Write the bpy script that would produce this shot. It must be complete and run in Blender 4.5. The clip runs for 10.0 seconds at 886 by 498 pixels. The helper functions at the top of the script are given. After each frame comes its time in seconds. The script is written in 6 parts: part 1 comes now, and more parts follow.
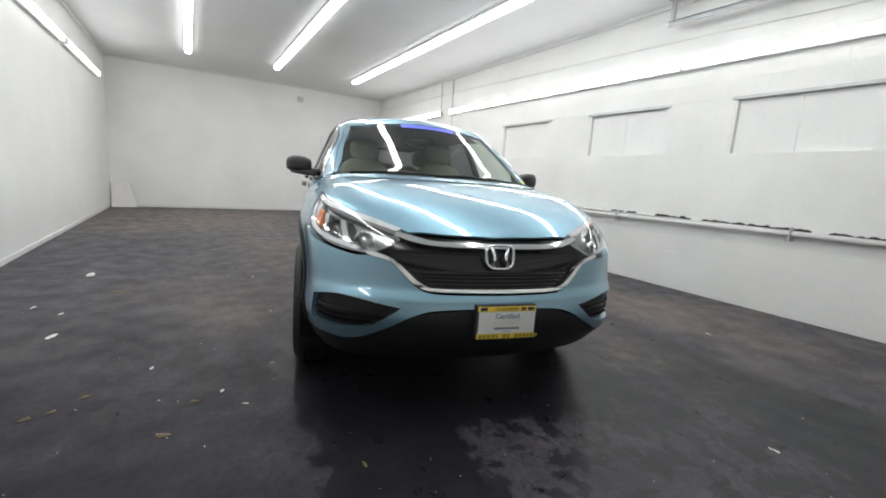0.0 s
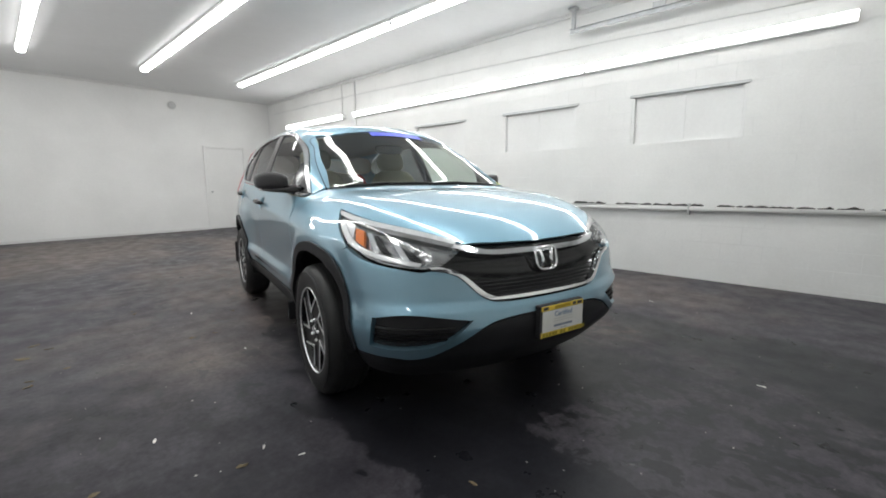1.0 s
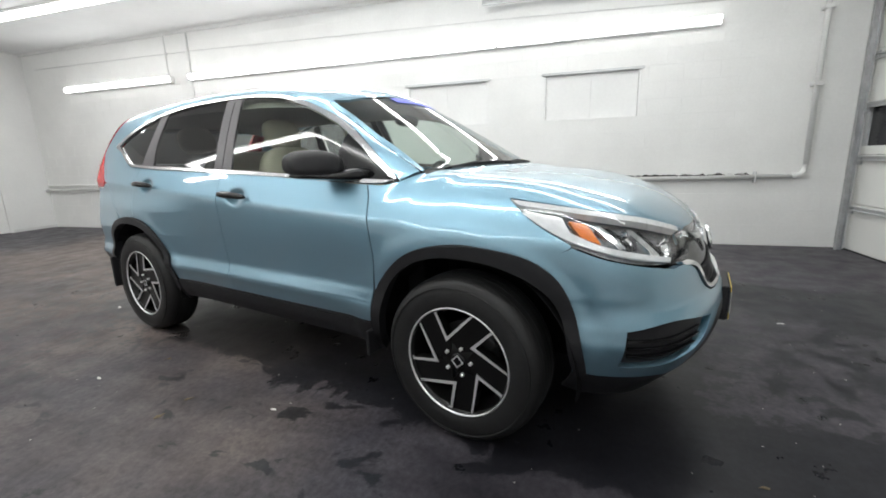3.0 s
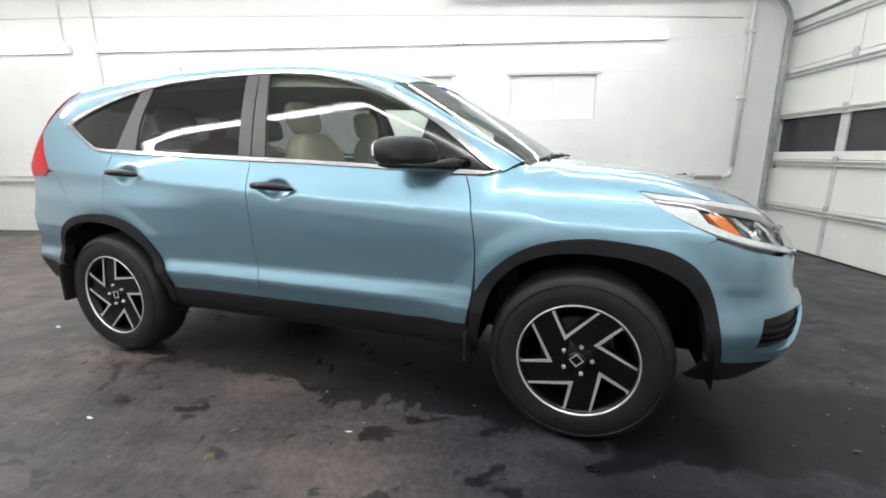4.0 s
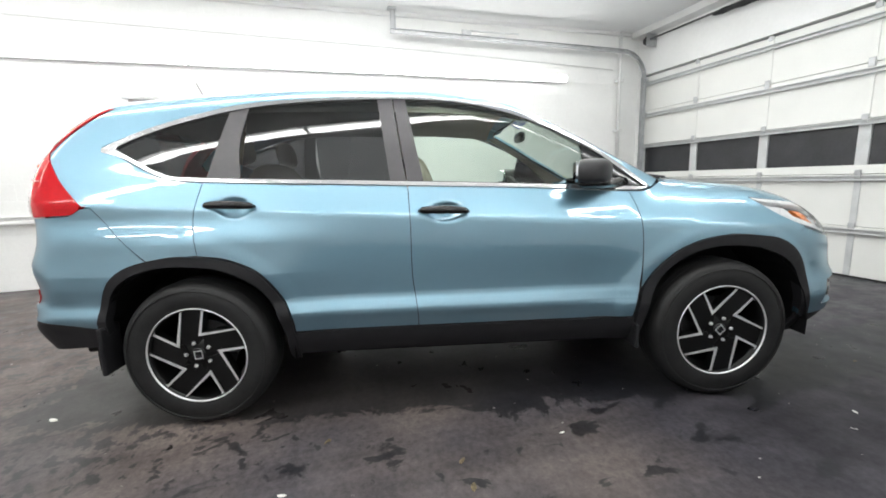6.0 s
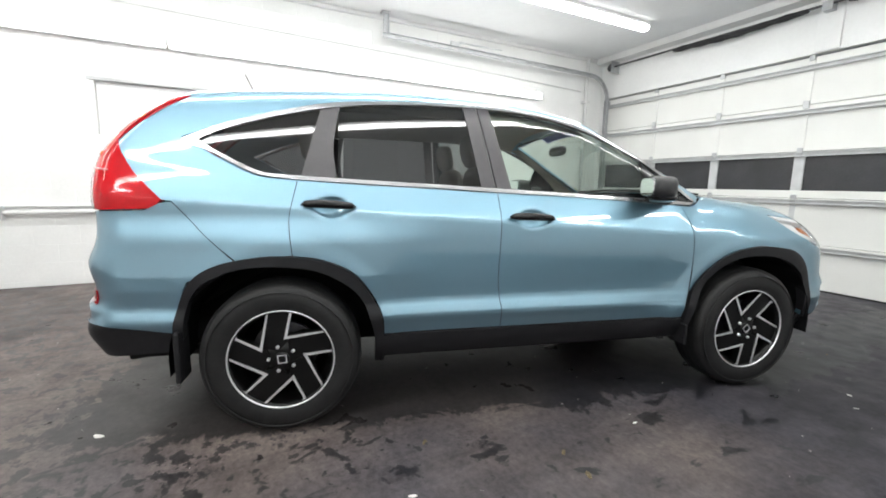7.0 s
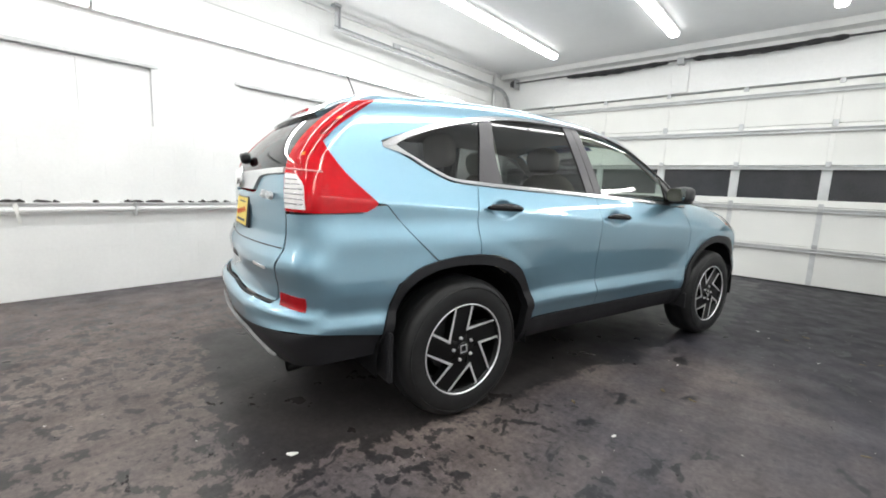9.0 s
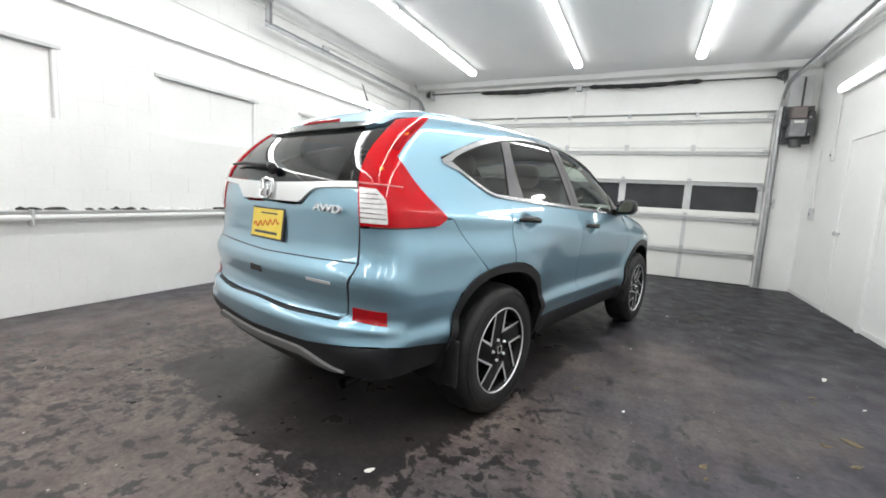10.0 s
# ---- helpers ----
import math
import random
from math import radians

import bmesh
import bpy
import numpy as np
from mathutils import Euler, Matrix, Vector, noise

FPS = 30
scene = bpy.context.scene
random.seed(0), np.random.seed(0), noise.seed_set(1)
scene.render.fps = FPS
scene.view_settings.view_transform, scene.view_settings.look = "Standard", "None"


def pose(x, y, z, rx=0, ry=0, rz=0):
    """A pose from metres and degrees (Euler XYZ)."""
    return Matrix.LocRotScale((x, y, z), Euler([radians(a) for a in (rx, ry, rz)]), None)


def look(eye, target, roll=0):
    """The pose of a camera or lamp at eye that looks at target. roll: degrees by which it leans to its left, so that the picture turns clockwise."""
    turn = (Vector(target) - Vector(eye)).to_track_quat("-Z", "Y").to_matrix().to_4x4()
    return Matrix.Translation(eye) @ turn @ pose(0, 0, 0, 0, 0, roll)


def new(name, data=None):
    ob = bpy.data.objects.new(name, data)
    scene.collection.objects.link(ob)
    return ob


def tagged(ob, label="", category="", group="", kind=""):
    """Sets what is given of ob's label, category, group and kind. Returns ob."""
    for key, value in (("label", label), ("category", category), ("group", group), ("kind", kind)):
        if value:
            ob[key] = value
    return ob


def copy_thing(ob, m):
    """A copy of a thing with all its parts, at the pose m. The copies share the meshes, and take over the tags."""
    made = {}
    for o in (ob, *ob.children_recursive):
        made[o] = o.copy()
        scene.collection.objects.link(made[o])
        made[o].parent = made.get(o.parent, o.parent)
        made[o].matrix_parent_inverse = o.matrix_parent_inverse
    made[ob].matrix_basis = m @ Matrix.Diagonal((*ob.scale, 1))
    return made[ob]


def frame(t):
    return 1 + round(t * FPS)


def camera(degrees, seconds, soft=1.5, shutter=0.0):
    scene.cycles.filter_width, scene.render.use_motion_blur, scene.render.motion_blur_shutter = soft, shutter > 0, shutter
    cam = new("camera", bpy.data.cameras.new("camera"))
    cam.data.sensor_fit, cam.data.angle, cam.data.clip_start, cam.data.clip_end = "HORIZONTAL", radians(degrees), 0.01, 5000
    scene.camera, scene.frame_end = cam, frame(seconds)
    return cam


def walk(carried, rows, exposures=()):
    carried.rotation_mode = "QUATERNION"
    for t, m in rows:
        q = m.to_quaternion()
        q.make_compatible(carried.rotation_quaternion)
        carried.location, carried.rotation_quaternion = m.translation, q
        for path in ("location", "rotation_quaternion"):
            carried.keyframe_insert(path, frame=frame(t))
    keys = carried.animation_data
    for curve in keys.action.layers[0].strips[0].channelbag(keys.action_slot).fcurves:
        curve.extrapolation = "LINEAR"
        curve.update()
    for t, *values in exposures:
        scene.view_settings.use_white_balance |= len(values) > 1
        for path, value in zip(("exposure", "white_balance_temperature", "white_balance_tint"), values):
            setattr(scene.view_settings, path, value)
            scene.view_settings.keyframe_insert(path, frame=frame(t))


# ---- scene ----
cam = camera(93.1, 10.0, soft=1.8)
PATH = [
    (0, (0.151, 0.125, 1.127), (1.18, 1.811, 0.81), 4.0),
    (0.5, (-0.206, 0.3, 1.146), (1.065, 1.817, 0.859), 2.9),
    (1, (-0.436, 0.614, 1.153), (1.009, 1.963, 0.85), -0.3),
    (1.5, (-0.655, 0.997, 1.157), (0.955, 2.134, 0.823), -1.1),
    (2, (-0.768, 1.404, 1.149), (0.896, 2.435, 0.743), -2.3),
    (2.2, (-0.768, 1.56, 1.163), (0.933, 2.53, 0.756), -1.8),
    (3.3, (-0.852, 2.48, 1.188), (1.038, 2.952, 0.736), -1.1),
    (3.5, (-0.847, 2.637, 1.19), (1.047, 3.065, 0.708), -0.1),
    (4, (-0.87, 3.076, 1.165), (1.076, 3.23, 0.73), -0.2),
    (4.5, (-0.866, 3.475, 1.169), (1.095, 3.442, 0.775), -0.4),
    (5, (-0.917, 3.874, 1.161), (1.037, 3.672, 0.788), -1.1),
    (5.5, (-0.917, 4.251, 1.162), (1.007, 3.857, 0.785), -1.5),
    (5.7, (-0.891, 4.392, 1.164), (1.019, 3.918, 0.803), -1.6),
    (6.8, (-0.69, 5.258, 1.165), (1.111, 4.435, 0.882), 0.1),
    (7, (-0.627, 5.38, 1.172), (1.139, 4.491, 0.873), 1.1),
    (7.5, (-0.515, 5.768, 1.177), (1.137, 4.672, 0.918), 1.1),
    (8, (-0.355, 6.104, 1.168), (1.213, 4.886, 0.928), 1.3),
    (8.5, (-0.122, 6.448, 1.176), (1.335, 5.104, 0.908), 1.9),
    (9, (0.1, 6.822, 1.175), (1.407, 5.337, 0.879), 2.4),
    (9.5, (0.417, 7.084, 1.184), (1.537, 5.447, 0.928), 2.8),
    (10, (0.716, 7.379, 1.185), (1.557, 5.582, 0.936), 3.2),
]
walk(cam, [(t, look(eye, target, roll)) for t, eye, target, roll in PATH],
     exposures=[(0.0, -0.03), (2.0, -0.06), (3.5, 0.33), (4.5, 0.46), (7.0, 0.48), (9.0, 0.41), (10.0, 0.30)])

# ---- light ----
world = bpy.data.worlds.new("world")
world.use_nodes = True
world.node_tree.nodes["Background"].inputs[0].default_value = (0.6, 0.7, 0.8, 1)
world.node_tree.nodes["Background"].inputs[1].default_value = 0.05
scene.world = world
CEILING_TUBE, WALL_TUBE = 22.0, 20.0


# ---- materials ----
def mat(name, base, rough=0.5, metal=0.0, spread=0.0, scale=8.0, fine=60.0, bump=0.0, coat=0.0, rough_spread=0.0, spec=0.5, placed=False):
    """A principled material whose colour and gloss vary at two scales."""
    m = bpy.data.materials.new(name)
    m.use_nodes = True
    t = m.node_tree
    p = t.nodes["Principled BSDF"]
    p.inputs["Base Color"].default_value = (*base, 1)
    p.inputs["Roughness"].default_value = rough
    p.inputs["Metallic"].default_value = metal
    p.inputs["Coat Weight"].default_value = coat
    p.inputs["Coat Roughness"].default_value = 0.03
    p.inputs["Specular IOR Level"].default_value = spec
    co = t.nodes.new("ShaderNodeNewGeometry" if placed else "ShaderNodeTexCoord")
    if spread or rough_spread or bump:
        n1, n2 = t.nodes.new("ShaderNodeTexNoise"), t.nodes.new("ShaderNodeTexNoise")
        for n, s, d in ((n1, scale, 5), (n2, fine, 3)):
            n.inputs["Scale"].default_value, n.inputs["Detail"].default_value = s, d
            t.links.new(co.outputs["Position" if placed else "Object"], n.inputs["Vector"])
        mix = t.nodes.new("ShaderNodeMath")
        mix.operation = "MULTIPLY_ADD"
        t.links.new(n2.outputs["Fac"], mix.inputs[0])
        mix.inputs[1].default_value = 0.4
        t.links.new(n1.outputs["Fac"], mix.inputs[2])
        if spread:
            r = t.nodes.new("ShaderNodeMapRange")
            r.inputs["From Min"].default_value, r.inputs["From Max"].default_value = 0.45, 0.95
            r.inputs["To Min"].default_value, r.inputs["To Max"].default_value = 1 - spread, 1 + spread * 0.6
            t.links.new(mix.outputs[0], r.inputs["Value"])
            v = t.nodes.new("ShaderNodeVectorMath")
            v.operation = "SCALE"
            v.inputs[0].default_value = base
            t.links.new(r.outputs[0], v.inputs["Scale"])
            last = v.outputs[0]
            t.links.new(last, p.inputs["Base Color"])
        if rough_spread:
            r = t.nodes.new("ShaderNodeMapRange")
            r.inputs["From Min"].default_value, r.inputs["From Max"].default_value = 0.45, 0.95
            r.inputs["To Min"].default_value, r.inputs["To Max"].default_value = max(rough - rough_spread, 0.02), min(rough + rough_spread, 1)
            t.links.new(mix.outputs[0], r.inputs["Value"])
            t.links.new(r.outputs[0], p.inputs["Roughness"])
        if bump:
            b = t.nodes.new("ShaderNodeBump")
            b.inputs["Strength"].default_value, b.inputs["Distance"].default_value = min(1, bump), 0.004
            t.links.new(mix.outputs[0], b.inputs["Height"])
            t.links.new(b.outputs[0], p.inputs["Normal"])
    return m


def glow(name, colour, strength):
    m = bpy.data.materials.new(name)
    m.use_nodes = True
    p = m.node_tree.nodes["Principled BSDF"]
    p.inputs["Base Color"].default_value = (0.8, 0.8, 0.8, 1)
    p.inputs["Emission Color"].default_value = (*colour, 1)
    p.inputs["Emission Strength"].default_value = strength
    return m


def thin_glass(name, tint, rough=0.0, ior=1.5):
    """A thin pane: what lies behind shows tinted, and the surface mirrors by Fresnel."""
    m = bpy.data.materials.new(name)
    m.use_nodes = True
    t = m.node_tree
    t.nodes.remove(t.nodes["Principled BSDF"])
    clear, gloss, mix, facing, power, fr = (t.nodes.new("ShaderNode" + k) for k in ("BsdfTransparent", "BsdfGlossy", "MixShader", "LayerWeight", "Math", "MapRange"))
    clear.inputs[0].default_value = (*tint, 1)
    gloss.inputs["Roughness"].default_value = rough
    # the gloss grows with the angle, alike on both sides of the pane
    facing.inputs["Blend"].default_value = 0.5
    power.operation = "POWER"
    power.inputs[1].default_value = 4.5
    t.links.new(facing.outputs["Facing"], power.inputs[0])
    t.links.new(power.outputs[0], fr.inputs["Value"])
    fr.inputs["To Min"].default_value, fr.inputs["To Max"].default_value = 1.6 * ((ior - 1) / (ior + 1)) ** 2, 1.0
    t.links.new(fr.outputs["Result"], mix.inputs[0])
    t.links.new(clear.outputs[0], mix.inputs[1])
    t.links.new(gloss.outputs[0], mix.inputs[2])
    t.links.new(mix.outputs[0], t.nodes["Material Output"].inputs["Surface"])
    return m


def floor_material():
    """Sealed dark concrete with brown worn areas, damp darker blotches, tracks that shine, and the car's shade painted
    in.
    """
    m = bpy.data.materials.new("stained_concrete")
    m.use_nodes = True
    t = m.node_tree
    p = t.nodes["Principled BSDF"]
    co = t.nodes.new("ShaderNodeTexCoord")

    def noise_at(scale, detail=5, rough=0.55, stretch=(1, 1, 1), distort=0.0):
        mp = t.nodes.new("ShaderNodeMapping")
        mp.inputs["Scale"].default_value = stretch
        n = t.nodes.new("ShaderNodeTexNoise")
        n.inputs["Scale"].default_value, n.inputs["Detail"].default_value, n.inputs["Roughness"].default_value = scale, detail, rough
        n.inputs["Distortion"].default_value = distort
        t.links.new(co.outputs["Object"], mp.inputs["Vector"])
        t.links.new(mp.outputs[0], n.inputs["Vector"])
        return n.outputs["Fac"]

    def ramp(fac, a, b, ca, cb):
        r = t.nodes.new("ShaderNodeValToRGB")
        r.color_ramp.elements[0].position, r.color_ramp.elements[1].position = a, b
        r.color_ramp.elements[0].color, r.color_ramp.elements[1].color = (*ca, 1), (*cb, 1)
        t.links.new(fac, r.inputs[0])
        return r.outputs[0]

    def blend(kind, fac, a, b):
        x = t.nodes.new("ShaderNodeMix")
        x.data_type, x.blend_type = "RGBA", kind
        if isinstance(fac, float):
            x.inputs[0].default_value = fac
        else:
            t.links.new(fac, x.inputs[0])
        t.links.new(a, x.inputs[6])
        t.links.new(b, x.inputs[7])
        return x.outputs[2]

    def calc(op, a, b=None, c=None):
        n = t.nodes.new("ShaderNodeMath")
        n.operation = op
        for k, v in enumerate((a, b, c)):
            if isinstance(v, (int, float)):
                n.inputs[k].default_value = v
            elif v is not None:
                t.links.new(v, n.inputs[k])
        return n.outputs[0]

    def box_far(x, y, turn, hx, hy):
        """How far a place lies outside a rectangle on the floor."""
        c, n = math.cos(radians(turn)), math.sin(radians(turn))
        dx, dy = calc("SUBTRACT", axes.outputs[0], x), calc("SUBTRACT", axes.outputs[1], y)
        u = calc("ADD", calc("MULTIPLY", dx, c), calc("MULTIPLY", dy, n))
        v = calc("SUBTRACT", calc("MULTIPLY", dy, c), calc("MULTIPLY", dx, n))
        return calc("MAXIMUM", calc("SUBTRACT", calc("ABSOLUTE", u), hx), calc("SUBTRACT", calc("ABSOLUTE", v), hy))

    axes = t.nodes.new("ShaderNodeSeparateXYZ")
    t.links.new(co.outputs["Object"], axes.inputs[0])
    brown = calc("SUBTRACT", noise_at(0.8, 5), calc("MULTIPLY", calc("MINIMUM", calc("MINIMUM", box_far(3.2, 6.8, -104, 3.6, 2.0), box_far(4.1, 2.7, 90, 0.9, 0.6)), box_far(0.4, 10.4, 0, 1.8, 1.8)), 0.16))
    tone = ramp(brown, 0.36, 0.62, (0.066, 0.063, 0.073), (0.134, 0.113, 0.106))
    grit = ramp(noise_at(30, 8, 0.75), 0.3, 0.75, (0.62, 0.62, 0.63), (1.4, 1.38, 1.35))
    cloud = ramp(noise_at(2.4, 9, 0.68), 0.3, 0.7, (0.66, 0.66, 0.69), (1.3, 1.28, 1.25))
    # water that ran off the car: splashes behind it and a broad lane ahead of it; the ragged patch round it is damp and
    # painted car shade in one
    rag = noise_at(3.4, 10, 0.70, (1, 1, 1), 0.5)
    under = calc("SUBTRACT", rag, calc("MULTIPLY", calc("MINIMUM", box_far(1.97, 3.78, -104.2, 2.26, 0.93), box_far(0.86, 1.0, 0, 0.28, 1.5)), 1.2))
    spatter = calc("MULTIPLY_ADD", noise_at(11.0, 7, 0.60, (1.0, 1.15, 1), 0.15), 0.75, calc("MULTIPLY", noise_at(1.8, 4, 0.5), 0.25))
    splash = calc("SUBTRACT", spatter, calc("MULTIPLY_ADD", calc("MAXIMUM", box_far(2.65, 6.6, -104, 1.3, 1.7), 0.0), 0.08, 0.042))
    # the second lane: straight on the far side, slanting on the near side
    slant = calc("MULTIPLY", calc("SUBTRACT", calc("MULTIPLY_ADD", axes.outputs[1], 0.5, 2.19), axes.outputs[0]), 0.89)
    wedge = calc("MAXIMUM", calc("MAXIMUM", slant, calc("SUBTRACT", axes.outputs[0], 3.34)), calc("SUBTRACT", axes.outputs[1], 2.6))
    lane = calc("SUBTRACT", noise_at(3.0, 9, 0.68, (1, 0.7, 1), 0.4), calc("MULTIPLY_ADD", wedge, 0.9, -0.02))
    drips = calc("SUBTRACT", noise_at(9.0, 8, 0.6, (1, 0.7, 1), 0.3), calc("MULTIPLY_ADD", calc("MAXIMUM", box_far(2.1, 1.3, 0, 0.7, 0.9), 0.0), 0.25, 0.025))
    spots = calc("SUBTRACT", noise_at(7.0, 7, 0.55, (1, 0.6, 1), 0.4), calc("MULTIPLY_ADD", calc("MAXIMUM", box_far(0.8, 4.4, -104.2, 2.3, 0.7), 0.0), 0.10, 0.125))
    wet_and_shade = calc("MAXIMUM", calc("MAXIMUM", calc("MAXIMUM", under, splash), drips), calc("MAXIMUM", lane, spots))
    blot = ramp(wet_and_shade, 0.468, 0.502, (0, 0, 0), (1, 1, 1))
    # the floor by the overhead door is darker, with a soft uneven edge
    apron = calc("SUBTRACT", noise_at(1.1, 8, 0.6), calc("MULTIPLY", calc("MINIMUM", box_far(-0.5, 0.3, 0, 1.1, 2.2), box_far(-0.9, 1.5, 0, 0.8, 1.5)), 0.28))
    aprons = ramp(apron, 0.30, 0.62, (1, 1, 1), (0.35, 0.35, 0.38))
    streak = ramp(noise_at(1.3, 6, 0.6, (5, 0.45, 1), 0.2), 0.3, 0.7, (0.80, 0.80, 0.80), (1.16, 1.16, 1.16))
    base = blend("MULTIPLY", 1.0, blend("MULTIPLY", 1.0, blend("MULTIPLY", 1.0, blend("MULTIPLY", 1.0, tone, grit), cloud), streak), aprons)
    # dark enough to carry the shade under the car as well as the damp
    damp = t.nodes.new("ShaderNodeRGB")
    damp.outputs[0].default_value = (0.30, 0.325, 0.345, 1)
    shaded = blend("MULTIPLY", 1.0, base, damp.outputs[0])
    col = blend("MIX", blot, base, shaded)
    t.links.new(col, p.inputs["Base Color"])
    r = ramp(blot, 0, 1, (0.44, 0.44, 0.44), (0.34, 0.34, 0.34))
    r2 = ramp(noise_at(5, 5), 0.35, 0.65, (0.8, 0.8, 0.8), (1.2, 1.2, 1.2))
    t.links.new(blend("MULTIPLY", 1.0, r, r2), p.inputs["Roughness"])
    b = t.nodes.new("ShaderNodeBump")
    b.inputs["Strength"].default_value, b.inputs["Distance"].default_value = 0.12, 0.002
    t.links.new(noise_at(55, 5, 0.7), b.inputs["Height"])
    t.links.new(b.outputs[0], p.inputs["Normal"])
    t.links.new(ramp(blot, 0, 1, (0.12, 0.12, 0.12), (0.21, 0.21, 0.21)), p.inputs["Specular IOR Level"])
    return m


def paint_material():
    """Metallic teal paint under clear lacquer, with fine flakes."""
    m = mat("teal_metallic_paint", (0.22, 0.405, 0.51), 0.38, 0.90, coat=1.0)
    t = m.node_tree
    p = t.nodes["Principled BSDF"]
    co = t.nodes.new("ShaderNodeTexCoord")
    v = t.nodes.new("ShaderNodeTexVoronoi")
    v.inputs["Scale"].default_value = 900
    t.links.new(co.outputs["Object"], v.inputs["Vector"])
    r = t.nodes.new("ShaderNodeValToRGB")
    r.color_ramp.elements[0].color = (0.198, 0.364, 0.464, 1)
    r.color_ramp.elements[1].color = (0.252, 0.434, 0.546, 1)
    t.links.new(v.outputs["Color"], r.inputs[0])
    t.links.new(r.outputs[0], p.inputs["Base Color"])
    p.inputs["Coat IOR"].default_value = 1.8
    p.inputs["Coat Roughness"].default_value = 0.01
    return m


WHITE = mat("white_wall_paint", (0.85, 0.85, 0.84), 0.42, spread=0.06, scale=1.3, fine=26, bump=0.35, rough_spread=0.1)
WHITE_BLOCK = mat("white_painted_block", (0.85, 0.85, 0.835), 0.45, spread=0.07, scale=1.4, fine=45, bump=0.5, rough_spread=0.1, placed=True)
CEILING = mat("ceiling_paint", (0.80, 0.805, 0.81), 0.6, spread=0.05, scale=0.8, fine=14, bump=0.2)
TRIM = mat("white_trim_paint", (0.74, 0.74, 0.73), 0.4, spread=0.08, scale=3, fine=50, bump=0.2)
DOOR_SKIN = mat("white_door_panel", (0.80, 0.80, 0.77), 0.45, spread=0.06, scale=1.5, fine=70, bump=0.25)
GALV = mat("galvanised_steel", (0.52, 0.53, 0.54), 0.42, 0.75, spread=0.25, scale=9, fine=60, rough_spread=0.12)
GREY_PAINT = mat("grey_painted_rail", (0.60, 0.61, 0.61), 0.45, 0.1, spread=0.15, scale=6, fine=50)
BLACK_FOAM = mat("black_spring_cover", (0.025, 0.025, 0.027), 0.8, spread=0.4, scale=12, fine=90, bump=0.8)
DARK_STEEL = mat("dark_steel", (0.10, 0.10, 0.105), 0.5, 0.6, spread=0.3, scale=10, fine=80)
MOTOR_GREY = mat("motor_grey_paint", (0.24, 0.24, 0.25), 0.45, 0.2, spread=0.25, scale=12, fine=80)
NIGHT_PANE = mat("dark_window_pane", (0.035, 0.036, 0.04), 0.25, spread=0.3, scale=3, fine=40)
PEEL = mat("black_peeling_tar", (0.03, 0.028, 0.026), 0.75, spread=0.5, scale=14, fine=90, bump=0.8)
FLOOR = floor_material()
SIDE_LENS = glow("dim_lamp_side_lens", (0.98, 0.99, 0.975), 5.0)
WALL_SIDE = glow("dim_wall_lamp_side_lens", (0.98, 0.99, 0.975), 1.5)
LAMP = glow("ceiling_lamp_diffuser", (0.98, 0.99, 0.975), CEILING_TUBE)
WALL_LAMP = glow("wall_lamp_diffuser", (0.98, 0.99, 0.975), WALL_TUBE)
HOUSING = mat("white_lamp_housing", (0.8, 0.8, 0.79), 0.4, spread=0.04, scale=5)
PAPER = mat("white_paper", (0.75, 0.74, 0.70), 0.7, spread=0.15, scale=30)
LEAF = mat("dry_leaf", (0.16, 0.12, 0.065), 0.7, spread=0.4, scale=40)
BOARD = mat("white_board", (0.78, 0.76, 0.75), 0.5, spread=0.05, scale=5)

PAINT = paint_material()
CLAD = mat("black_grained_plastic", (0.014, 0.014, 0.016), 0.5, spread=0.2, scale=20, fine=400, bump=0.15, spec=0.3)
GLOSS_BLACK = mat("gloss_black_plastic", (0.008, 0.008, 0.009), 0.16, coat=0.15, spec=0.35, spread=0.1, scale=8)
PILLAR = mat("grey_pillar_film", (0.075, 0.07, 0.075), 0.35, spread=0.1, scale=15)
SEAM = mat("dark_seam_rubber", (0.012, 0.013, 0.014), 0.7, spread=0.2, scale=30)
CHROME = mat("bright_chrome", (0.86, 0.87, 0.88), 0.09, 1.0, rough_spread=0.04, scale=12)
TRIM_METAL = mat("brushed_trim_metal", (0.62, 0.62, 0.63), 0.2, 0.95, rough_spread=0.05, scale=12)
SATIN = mat("satin_silver", (0.74, 0.745, 0.75), 0.34, 0.7, rough_spread=0.06, scale=12)
MACHINED = mat("machined_aluminium", (0.80, 0.80, 0.81), 0.30, 0.65, rough_spread=0.02, scale=6)
RIM_BLACK = mat("black_rim_enamel", (0.004, 0.004, 0.004), 0.28, spec=0.3, spread=0.2, scale=15)
TYRE = mat("tyre_rubber", (0.017, 0.017, 0.0175), 0.46, spread=0.35, scale=14, fine=120, bump=0.2, spec=0.3)
BLACK_INSIDE = mat("dark_underbody", (0.012, 0.012, 0.013), 0.9, spread=0.3, scale=9, spec=0.05)
BEIGE = mat("beige_cloth", (0.40, 0.36, 0.29), 0.85, spread=0.12, scale=18, fine=260, bump=0.3)
DASH = mat("dark_dashboard_plastic", (0.05, 0.05, 0.05), 0.6, spread=0.15, scale=20, fine=300)
LINING = mat("beige_headlining", (0.34, 0.32, 0.28), 0.8, spread=0.06, scale=12)
CLEAR = thin_glass("clear_windscreen_glass", (0.72, 0.79, 0.75))
FRONT_TINT = thin_glass("light_green_glass", (0.80, 0.87, 0.82))
DARK_TINT = thin_glass("dark_privacy_glass", (0.21, 0.215, 0.22))
LENS = thin_glass("clear_lamp_lens", (0.92, 0.93, 0.93))
